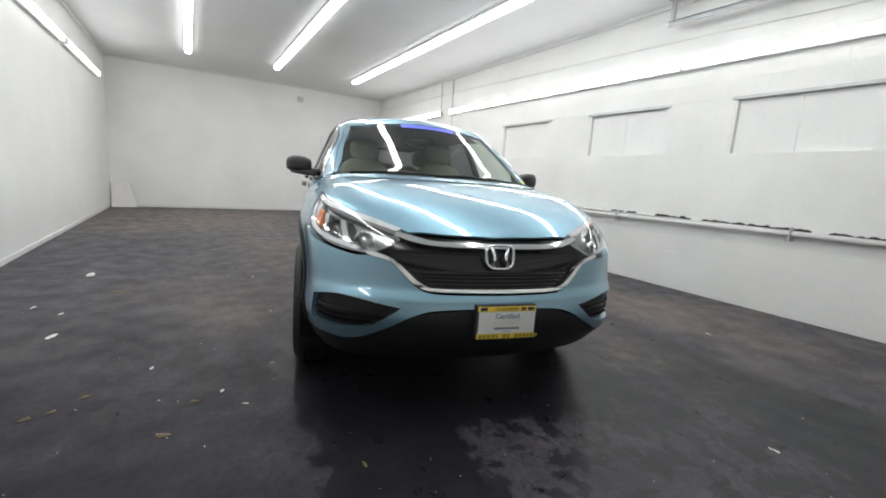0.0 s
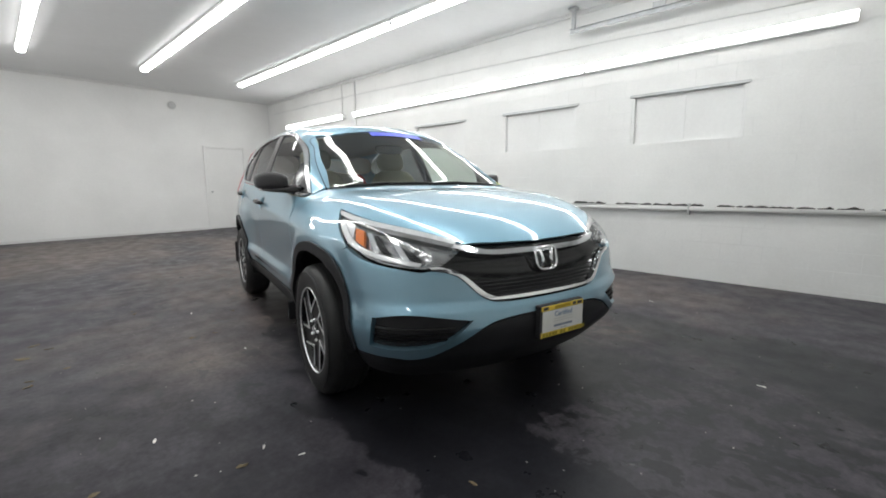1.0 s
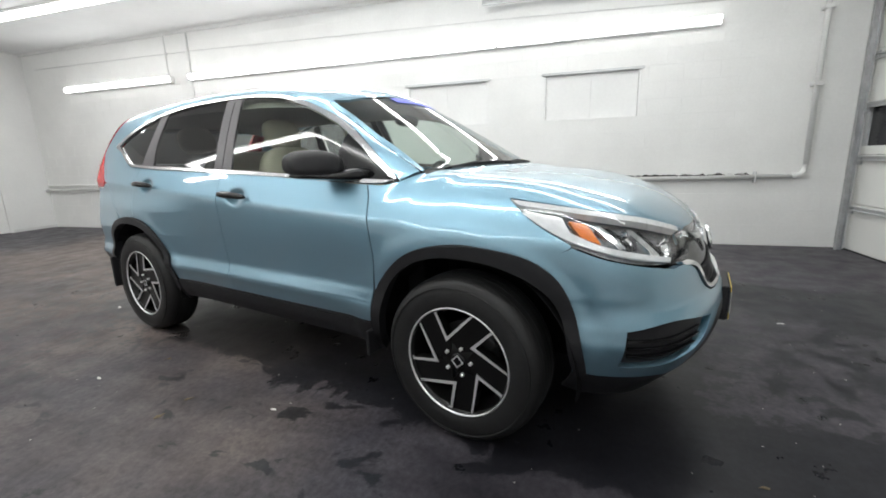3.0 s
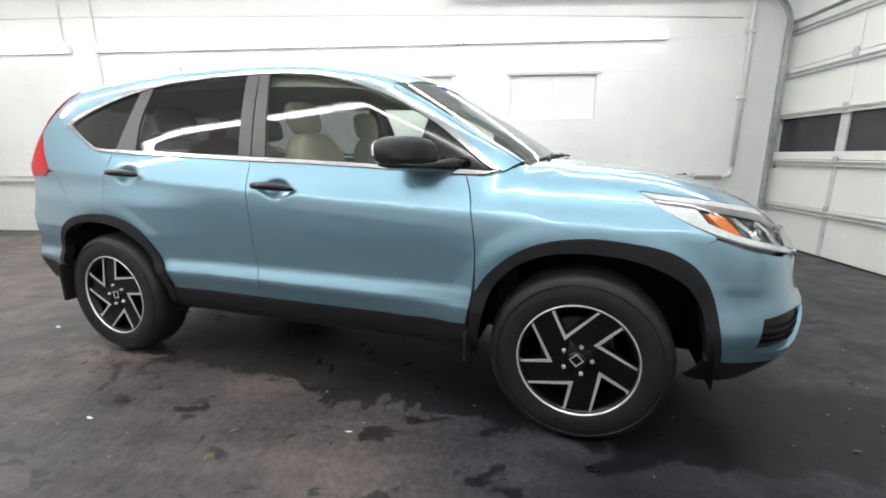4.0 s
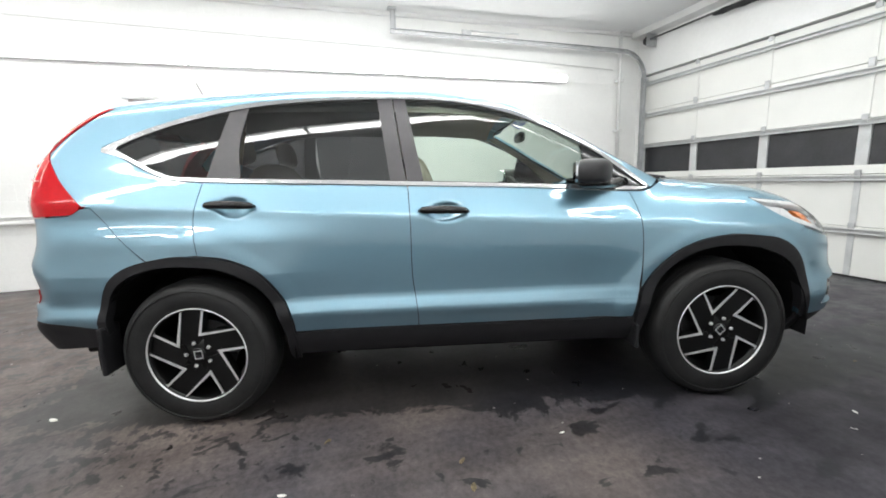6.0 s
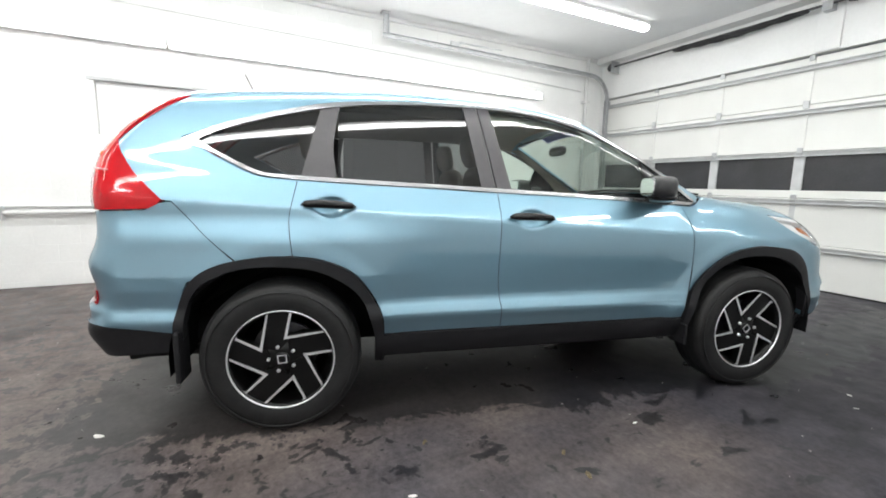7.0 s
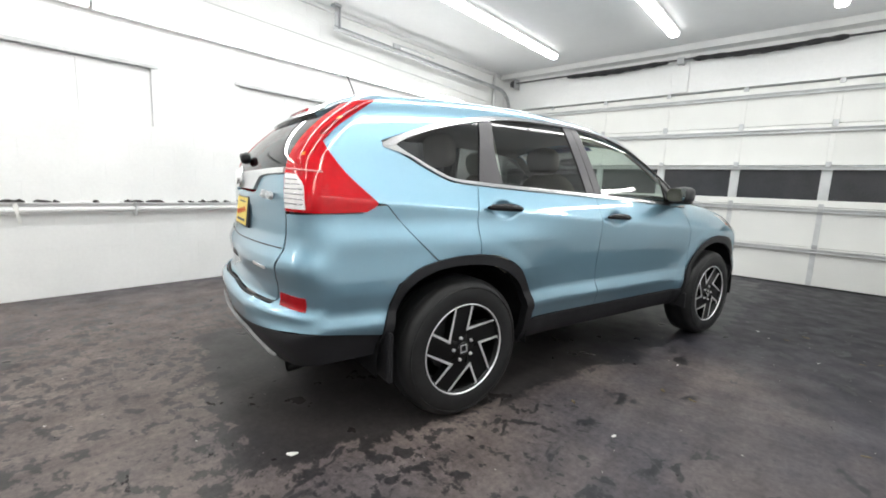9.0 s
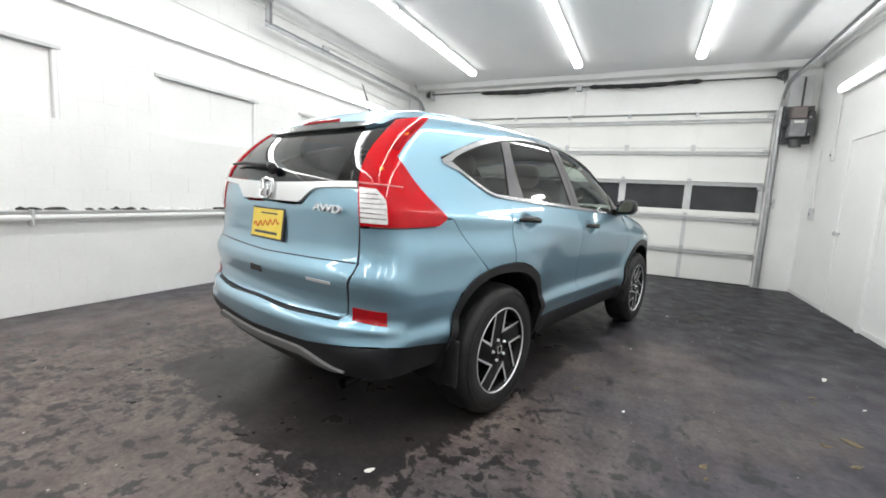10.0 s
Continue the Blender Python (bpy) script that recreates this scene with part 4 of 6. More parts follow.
for mirror in (False, True):
    s = 1 if mirror else -1
    # front door
    fd = skin("front_door", ray_side, [rounded([(-.266, 1.138), (-.266, 1.138), (.10, 1.124), (.40, 1.108), (.79, 1.085), (.825, 1.082), (.825, 1.082), (.852, 1.01), (.873, .88), (.882, .77), (.879, .68), (.872, .60), (.872, .60), (.843, .455), (.843, .455), (-.238, .455), (-.238, .455), (-.24, .54), (-.259, .71), (-.259, .96)], 4)],
              PAINT, car, cell=(.02, .009), mirror=mirror, label="teal front door, closed")
    rd = skin("rear_door", ray_side, [rounded([(-1.222, 1.182), (-1.222, 1.182), (-.96, 1.167), (-.57, 1.152), (-.270, 1.138), (-.270, 1.138), (-.263, .96), (-.263, .71), (-.244, .54), (-.242, .455), (-.242, .455), (-.838, .455), (-.838, .455), (-.846, .55), (-.899, .664), (-.984, .770), (-1.12, .832), (-1.245, .850), (-1.245, .850), (-1.258, 1.0), (-1.243, 1.09)], 4)],
              PAINT, car, cell=(.02, .009), mirror=mirror, label="teal rear door, closed")
    skin("window_glass", ray_side, [band(-.225, .60, lean0=-.055, lean1=.02)], FRONT_TINT, fd, off=-.006, cell=(.06, .04), depth=0, mirror=mirror, label="lightly tinted glass")
    skin("mirror_sail", ray_side, [band(.60, .915, lean0=.02)], GLOSS_BLACK, fd, off=-.003, cell=(.05, .04), mirror=mirror, label="black corner panel")
    skin("window_glass", ray_side, [band(-1.05, -.335, lean0=.012, lean1=-.07)], DARK_TINT, rd, off=-.006, cell=(.06, .04), depth=0, mirror=mirror, label="dark privacy glass")
    skin("b_pillar_trim", ray_side, [band(-.268, -.19, lean0=-.062, lean1=-.08)], PILLAR, fd, off=-.001, cell=(.04, .04), mirror=mirror, label="dark grey pillar cover")
    skin("b_pillar_trim", ray_side, [band(-.35, -.275, lean0=-.06, lean1=-.062)], PILLAR, rd, off=-.001, cell=(.04, .04), mirror=mirror, label="dark grey pillar cover")
    # one pressed side: quarter, rear pillar, rail over the doors and windscreen pillar
    tip = (-1.72, 1.363)
    rail = rounded([(.965, 1.102), (.965, 1.102)] + [(x, z + .004) for x, z in TRIM_TOP[::-1]] + [tip, tip], 4, closed=False)
    rail = over(on_body(ray_side, rail))
    tail = over(TAIL_EDGE_3D)
    end, knot = tail[-1], tail[notch]
    quarter = rounded([(-1.227, 1.182), (-1.227, 1.182), (-1.39, 1.198), (-1.51, 1.25), (-1.60, 1.298), tip, tip], 4, closed=False)
    rest = rounded([(TAIL_EDGE_3D[0][0], TAIL_EDGE_3D[0][2]), (-1.735, 1.085), (-1.735, 1.085), (-1.636, .972), (-1.551, .887), (-1.485, .830), (-1.485, .830), (-1.41, .840), (-1.249, .852), (-1.249, .852), (-1.262, 1.0), (-1.247, 1.09)], 4, closed=False)
    quarter = over(on_body(ray_side, quarter))[:-1] + [rail[-1]] + tail[notch::-1] + over(on_body(ray_side, rest))[1:]
    split = next(k for k, q in enumerate(rail) if q[0] < end[0])
    f = (end[0] - rail[split - 1][0]) / (rail[split][0] - rail[split - 1][0])
    cross = (end[0], rail[split - 1][1] + (rail[split][1] - rail[split - 1][1]) * f)
    pillar = [cross] + rail[split:] + tail[notch:]
    ditch = over([(x, .52, float(TOP(x)) - .028) for x in np.linspace(.43, -1.84, 40)])
    high = (end[0], float(np.interp(-end[0], [-q[0] for q in ditch], [q[1] for q in ditch])))
    screen = rounded(over([(.40, .59, 1.535), (.40, .59, 1.535), (.56, .625, 1.45), (.71, .665, 1.36), (.88, .69, 1.26), (1.045, .712, 1.15), (1.045, .712, 1.15), (.965, .82, 1.102), (.965, .82, 1.102)]), 4, closed=False)
    upper = [ditch[0]] + screen[:-1] + rail[:split] + [cross, end, high] + [q for q in ditch[::-1] if q[0] > end[0] + .002][:-1]
    back = [high, end] + over([(-1.80, .60, 1.545)]) + [q for q in ditch[::-1] if q[0] < end[0] - .002]
    qp = skin("body_side", ray_over, [quarter[::-1], pillar, upper, back], PAINT, car, cell=(.024, .8), mirror=mirror, label="teal pressed body side with its pillars")
    skin("quarter_glass", ray_side, [band(-1.64, -1.185, lean1=.06)], DARK_TINT, qp, off=-.006, cell=(.05, .03), depth=0, mirror=mirror, label="dark privacy glass")
    skin("c_pillar_trim", ray_side, [rounded([(-1.21, 1.2), (-1.21, 1.2), (-1.05, 1.194), (-1.05, 1.194), (-1.066, 1.35), (-1.035, 1.538), (-1.035, 1.538), (-1.125, 1.52), (-1.125, 1.52)], 4)], PILLAR, rd, off=0.0, cell=(.04, .04), mirror=mirror, label="dark grey pillar cover")
    # bright frame round the side windows
    outer_top = rounded([(-1.715, 1.338), (-1.715, 1.338)] + [(-1.722, 1.352)] + TRIM_TOP[1:] + [(.955, 1.105), (.955, 1.105)], 6, closed=False)
    outer_low = rounded([(-1.715, 1.338), (-1.715, 1.338)] + TRIM_LOW[:0:-1] + [(.955, 1.105), (.955, 1.105)], 6, closed=False)
    quads = []
    for outer, lo, flip in ((outer_top, GLASS_TOP, False), (outer_low, GLASS_LOW, True)):
        mate = [(x, float(lo(x))) for x in np.linspace(-1.648, .922, 240)]
        lines = []
        for line in (outer, mate):
            steps = np.concatenate(([0], np.cumsum(np.hypot(*np.diff(np.array(line), axis=0).T))))
            lines.append([(np.interp(v, steps, [q[0] for q in line]), np.interp(v, steps, [q[1] for q in line])) for v in np.linspace(0, steps[-1], 120)])
        for k in range(119):
            q = [lines[0][k], lines[0][k + 1], lines[1][k + 1], lines[1][k]]
            quads.append(q[::-1] if flip else q)
    quads = [over(on_body(ray_side, q)) for q in quads]
    skin("window_trim", ray_over, quads, TRIM_METAL, car, off=.006, cell=(9, 1.0), mirror=mirror, label="bright satin metal window surround")
    bead("window_seal", ray_side, [(x, float(GLASS_LOW(x)) + .001) for x in np.linspace(-1.3, .86, 60)], .004, SEAM, car, off=.0, mirror=mirror)
    # black cladding
    skin("sill_cladding", ray_side, [[(-.842, .447), (.846, .447), (.85, .40), (.848, .33), (-.838, .33)]], CLAD, car, off=.008, cell=(.05, .02), mirror=mirror, label="black plastic sill cladding")
    skin("wheel_arch_trim", ray_side, [rounded(ARCH_F + ARCH_F_IN, 4)[:-3]], CLAD, car, off=.012, cell=(.03, .03), depth=.05, mirror=mirror, label="black plastic wheel arch")
    skin("wheel_arch_trim", ray_side, [rounded(ARCH_R + ARCH_R_IN, 4)[:-3]], CLAD, car, off=.012, cell=(.03, .03), depth=.05, mirror=mirror, label="black plastic wheel arch")
    # front wing
    fender = over([(.830, .83, 1.085), (.830, .83, 1.085), (.90, .83, 1.083), (.965, .82, 1.10), (.965, .82, 1.10), (1.055, .735, 1.135), (1.055, .735, 1.135), (1.2, .768, 1.105), (1.40, .782, 1.07), (1.50, .785, 1.04)] + [tuple(q) for q in HEAD_OUT_3D[::-1]] + [(1.74, .84, .868), (1.74, .84, .868), (1.625, .85, .806), (1.625, .85, .806),
                   (1.47, .87, .849), (1.33, .88, .861), (1.18, .88, .842), (1.055, .88, .792), (.947, .89, .695), (.886, .90, .60), (.886, .90, .60), (.887, .87, .77), (.878, .88, .88), (.857, .86, 1.01)])
    fn = skin("fender", ray_over, [rounded(fender, 4)], PAINT, car, cell=(.024, 1.5), mirror=mirror)
    # seams
    for line, ray in (([(.83, 1.08), (.857, 1.01), (.878, .88), (.887, .77), (.884, .68), (.878, .60), (.848, .46), (.846, .36)], ray_side), ([(-.268, 1.13), (-.261, .96), (-.261, .71), (-.242, .54), (-.24, .38)], ray_side),
                      ([(-1.227, 1.18), (-1.248, 1.09), (-1.263, 1.0), (-1.25, .85)], ray_side), ([(-1.735, 1.078), (-1.64, .970), (-1.555, .885), (-1.49, .822)], ray_side),
                      ([(-.835, .451), (.842, .451)], ray_side), ([(1.74, .865), (1.645, .822)], ray_side)):
        bead("panel_gap", ray, rounded(line, 5, closed=False), .006, SEAM, car, off=-.009, mirror=mirror)
    hood_gap = over([(1.055, .735, 1.135), (1.2, .768, 1.105), (1.42, .785, 1.065), (1.52, .80, 1.032)])
    bead("panel_gap", ray_over, rounded(hood_gap, 5, closed=False), .007, SEAM, car, off=-.009, mirror=mirror)

# roof between the rails
half = [(.455, 90)] + over([(.455, .3, 1.555), (.433, .517, 1.545)]) + over([(x, .517, float(TOP(x)) - .028) for x in np.linspace(.40, -1.84, 40)]) + over([(-1.855, .40, 1.58)]) + [(-1.86, 90)]
skin("roof", ray_over, [half, [(x, 180 - a) for x, a in half][::-1]], PAINT, car, cell=(.03, 1.6), label="teal roof")
skin("headlining", ray_over, [[(-1.85, 42), (.36, 42), (.36, 138), (-1.85, 138)]], LINING, car, off=-.05, cell=(.12, 8), depth=0, label="beige headlining")

# bonnet
half = [(1.20, 0), (1.16, .40), (1.075, .71), (1.07, .71), (1.2, .750), (1.40, .766), (1.46, .775)]
half = [(1.20, 0.0)] + rounded(half, 4, closed=False) + [(q[0] + .004, -q[1] - .004) for q in HEAD_TOP_3D] + rounded([(2.068, .37), (2.088, .22), (2.10, 0)], 4, closed=False)
skin("bonnet", ray_top, both_v(half), PAINT, car, cell=(.03, .03), label="teal bonnet with soft ridges")
half = rounded([(1.165, 0), (1.128, .40), (1.042, .69), (1.042, .69), (.88, .675), (.71, .652), (.55, .61), (.405, .578), (.405, .578), (.455, .3), (.465, 0)], 4, closed=False)
ws = skin("windscreen", ray_top, both_v(half), CLEAR, car, off=-.003, cell=(.05, .05), depth=0, label="clear windscreen")
half = rounded([(1.215, 0), (1.175, .40), (1.075, .70), (1.075, .70), (1.03, .68), (1.03, .68), (1.10, .40), (1.135, 0)], 3, closed=False)
skin("cowl", ray_top, both_v(half), CLAD, car, off=-.010, cell=(.05, .05), label="black wiper cowl")
bead("windscreen_seal", ray_top, rounded([(1.045, .70), (.88, .683), (.71, .66), (.55, .618), (.40, .585), (.455, .3), (.462, 0), (.455, -.3), (.40, -.585), (.55, -.618), (.71, -.66), (.88, -.683), (1.045, -.70)], 4, closed=False), .005, SEAM, car, off=-.004)
for a, b in (((1.105, -.60), (1.150, .02)), ((1.168, -.05), (1.092, .55))):
    w = bead("wiper", ray_top, [(a[0] + (b[0] - a[0]) * f, a[1] + (b[1] - a[1]) * f) for f in (0, .25, .5, .75, 1)], .006, CLAD, car, off=.003, label="black wiper")
    p = on_body(ray_top, [(a[0] + .03, a[1]), (a[0] + (b[0] - a[0]) * .45, a[1] + (b[1] - a[1]) * .45)], .010)
    part("wiper_arm", tube(bmesh.new(), [tuple(q) for q in p], .006, 8), CLAD, w)
skin("sun_strip", ray_top, [[(.47, -.17), (.47, .27), (.53, .27), (.53, -.17)]], INK_BLUE, ws, off=.002, cell=(.05, .05), depth=0, label="blue lettered strip on the glass")
skin("sticker", ray_top, [[(1.00, .655), (1.0, .685), (1.03, .69), (1.035, .66)]], STICKER, ws, off=.002, cell=(.05, .05), depth=0, label="yellow sticker")
lip = part("dash_top", boxed(.72, 1.10, -.62, .62, .98, 1.075, .03), DASH, car)

# ---- front end ----
fog = [(40.5, .592), (40.5, .592), (33, .612), (20.5, .572), (20.5, .572), (25, .497), (28.5, .468), (34, .456), (41.5, .452), (41.5, .452)]
def as_angle(pts, x0):
    """Places on the side as (angle, height) for ray_front or ray_rear."""
    p = on_body(ray_side, pts)
    return [(math.degrees(math.atan2(abs(q[1]), abs(q[0] - x0))), q[2]) for q in p]


top_edge = rounded([(0, .632), (14.5, .636), (18.5, .668), (23.2, .757), (28, .786), (31, .783), (43, .830), (48.5, .872), (48.5, .872)], 4, closed=False)
wing_edge = as_angle([(1.743, .865), (1.70, .846), (1.66, .828), (1.634, .814)], 1.0)
arch_edge = rounded([(53.0, .785), (51.6, .73), (50.2, .66), (49.2, .60)], 3, closed=False)
arch_edge_low = rounded([(49.2, .60), (48.4, .52), (47.6, .412), (47.6, .412)], 3, closed=False)
fog_up = rounded([(41.0, .535), (40.7, .585), (40.7, .585), (33, .610), (20.5, .572), (20.5, .572)], 4, closed=False)
fog_down = rounded([(41.0, .535), (41.6, .452), (41.6, .452), (34, .456), (28.5, .468), (25, .497), (20.5, .572), (20.5, .572)], 4, closed=False)
low_edge = rounded([(47.6, .412), (43, .408), (36, .412), (32.5, .407), (28.5, .424), (22.5, .486), (19, .530), (15, .562), (8, .575), (0, .577)], 4, closed=False)
upper = top_edge + wing_edge + arch_edge + fog_up + [(10, .597), (0, .600)]
lower = [(0, .600), (10, .597)] + fog_down[::-1] + arch_edge_low + low_edge
fb = skin("front_bumper", ray_front, both(upper) + both(lower), PAINT, car, cell=(1.3, .022), depth=.03, label="teal front bumper")
low = [(0, .571), (8, .569), (15, .556), (19, .524), (22.5, .480), (28.5, .418), (32.5, .401), (36, .406), (43, .402), (47.6, .406), (47.8, .31), (45, .29), (38, .285), (20, .28), (0, .28)]
skin("lower_bumper", ray_front, both(low), CLAD, car, off=-.004, cell=(2, .03), label="black lower bumper")
for s in (1, -1):
    f = [(s * (u + (1.0 if u < 30 else 1.2) * (1 if u > 30 else -1)), v + (.012 if v > .55 else -.012)) for u, v in fog]
    p = skin("fog_pocket", ray_front, [f if s > 0 else f[::-1]], CLAD, fb, off=-.026, cell=(2, .03), depth=0, label="black fog lamp pocket")
    for z in (.485, .515, .545):
        skin("slat", ray_front, [[(s * 24, z), (s * 40.5, z - .004), (s * 40.5, z + .006), (s * 24, z + .006)]], GLOSS_BLACK, fb, off=-.014, cell=(2, .03), depth=.012)

grille = skin("grille", ray_front, both([(0, .905), (12, .902), (20.5, .892), (25, .83), (27.5, .80), (23, .765), (18, .675), (14.5, .645), (0, .64)]), GLOSS_BLACK, car, off=-.022, cell=(2, .02), label="gloss black grille")
skin("mesh_insert", ray_front, both([(0, .735), (13, .735), (20, .74), (18, .69), (14, .652), (0, .648)]), CLAD, grille, off=-.018, cell=(2, .02), depth=0)
for k in range(5):
    z = .66 + .016 * k
    w = 14.5 + 4 * k / 4
    bead("mesh_bar", ray_front, [(u, z) for u in np.linspace(-w, w, 21)], .0035, CLAD, grille, off=-.014, sides=6)
bar = rounded([(0, .852), (8, .854), (15, .857), (19.5, .874), (23.4, .888), (23.4, .888), (23.7, .876), (23.7, .876), (20, .853), (15, .838), (8, .833), (0, .831)], 4, closed=False)
skin("grille_bar", ray_front, both(bar), CHROME, grille, off=.006, cell=(1.5, .012), depth=.025, label="chrome upper grille bar")
low_bar = rounded([(0, .656), (14, .658), (17.4, .682), (22.4, .769), (26.8, .801), (29, .801), (29, .801), (28.3, .789), (23.2, .761), (18.4, .671), (14.5, .643), (0, .640)], 4, closed=False)
skin("grille_surround", ray_front, both(low_bar), CHROME, grille, off=.008, cell=(1.5, .012), depth=.025, label="chrome lower grille surround")

for mirror in (False, True):
    s = 1 if mirror else -1
    lamp_out = HEAD_TOP[:-1] + rounded([(21, .892), (21, .892), (24.8, .825), (28, .803), (28, .803), (31, .798), (43, .843), (48.5, .880), (48.5, .880)], 4, closed=False) + HEAD_OUT[1:-1]
    hl = skin("headlamp", ray_front, [[(u + (.2 if u > 40 else -.2), v) for u, v in lamp_out]], LAMP_DARK, car, off=-.045, cell=(1.5, .02), depth=0, mirror=mirror, label="clear headlamp with amber corner")
    skin("lens", ray_front, [lamp_out], LENS, hl, off=.002, cell=(1.5, .02), depth=0, mirror=mirror, label="clear lens")
    strip = rounded([(57.2, 1.028), (57.2, 1.028), (47, 1.003), (33, .956), (22.5, .904), (22.5, .904), (23.5, .892), (23.5, .892), (34, .941), (47, .986), (55.5, 1.008)], 4)
    skin("top_light_bar", ray_front, [strip], LAMP_WHITE, hl, off=.0005, cell=(1.5, .02), depth=.03, mirror=mirror, label="bright strip along the lamp's upper edge")
    strip = rounded([(55.5, .985), (55.5, .985), (50, .912), (43, .857), (31, .806), (31, .806), (30.5, .822), (30.5, .822), (42.5, .876), (48.5, .930), (53.5, .988)], 4)
    skin("lower_light_bar", ray_front, [strip], LAMP_WHITE, hl, off=-.010, cell=(1.5, .02), depth=.02, mirror=mirror, label="bright strip along the lamp's lower edge")
    skin("corner_reflector", ray_front, [rounded([(55.6, 1.002), (55.6, 1.002), (49.5, .985), (48.4, .978), (48.4, .978), (48.0, .928), (48.0, .928), (50.2, .930)], 3)], LAMP_WHITE, hl, off=-.02, cell=(1.5, .02), depth=.02, mirror=mirror, label="bright corner reflector")
    skin("indicator", ray_front, [[(44.6, .955), (47.6, .965), (46.4, .912), (43.6, .890)]], AMBER, hl, off=-.014, cell=(1.5, .02), depth=.02, mirror=mirror, label="amber indicator")
    for u0, u1, z0, z1 in ((36.5, 42.0, .868, .938), (28.2, 33.0, .832, .902)):
        c = on_body(ray_front, [((u0 + u1) / 2, (z0 + z1) / 2)], -.05)[0] * ((1, -1, 1) if mirror else (1, 1, 1))
        ax = normals(on_body(ray_front, [((u0 + u1) / 2, (z0 + z1) / 2)]))[0] * ((1, -1, 1) if mirror else (1, 1, 1))
        ax = Vector(ax)
        ax = (ax + Vector((1.2, 0, 0))).normalized()
        bm = bmesh.new()
        tube(bm, [Vector(c) - ax * .01, Vector(c) + ax * .012, Vector(c) + ax * .03], [.012, .03, .041], 24, cap=False)
        part("reflector_bowl", bm, REFLECTOR, hl, "round chrome reflector", smooth=True)
        bm = bmesh.new()
        blob(bm, tuple(Vector(c) + ax * .012), (.016, .016, .016), 2)
        part("bulb", bm, REFLECTOR, hl, smooth=True)
    for shade in ([(37.0, .866), (38.8, .866), (42.4, .946), (40.4, .946)], [(30.6, .836), (32.2, .836), (36.0, .926), (34.2, .926)], [(47.9, .966), (50.4, .972), (49.6, .948), (47.6, .944)]):
        skin("lamp_shade", ray_front, [shade], GLOSS_BLACK, hl, off=-.024, cell=(1.5, .02), depth=.01, mirror=mirror, label="dark lamp shade")
    for u0, z0, u1, z1 in ((40.0, .872, 43.0, .950), (33.6, .838, 37.0, .930)):
        skin("divider", ray_front, [[(u0 - .7, z0), (u0 + .7, z0), (u1 + .7, z1), (u1 - .7, z1)]], REFLECTOR, hl, off=-.016, cell=(1, .02), depth=.025, mirror=mirror, label="bright lamp divider")


def emblem(parent, m, w, h):
    """A plain bright shape: a rounded frame with two uprights."""
    e = new("emblem")
    e.parent = parent
    e.matrix_basis = m
    bm = bmesh.new()
    pts = [(math.copysign(abs(math.cos(a)) ** .55, math.cos(a)) * w / 2 * (1 + .10 * math.sin(a)), math.copysign(abs(math.sin(a)) ** .55, math.sin(a)) * h / 2, 0) for a in (2 * math.pi * i / 40 for i in range(41))]
    tube(bm, pts, .0075, 8, cap=False)
    part("frame", bm, CHROME, e, smooth=True)
    for s in (-1, 1):
        bm = bmesh.new()
        tube(bm, [(s * w * .31, h * .40, .0), (s * w * .20, 0, .004), (s * w * .27, -h * .40, 0)], [.009, .008, .009], 8)
        part("upright", bm, CHROME, e, smooth=True)
    return tagged(e, "bright chrome emblem")


emblem(car, Matrix(((0, 0, 1, 2.165), (1, 0, 0, 0.012), (0, 1, 0, .80), (0, 0, 0, 1))) @ pose(0, 0, 0, -12, 0, 0), .135, .108)

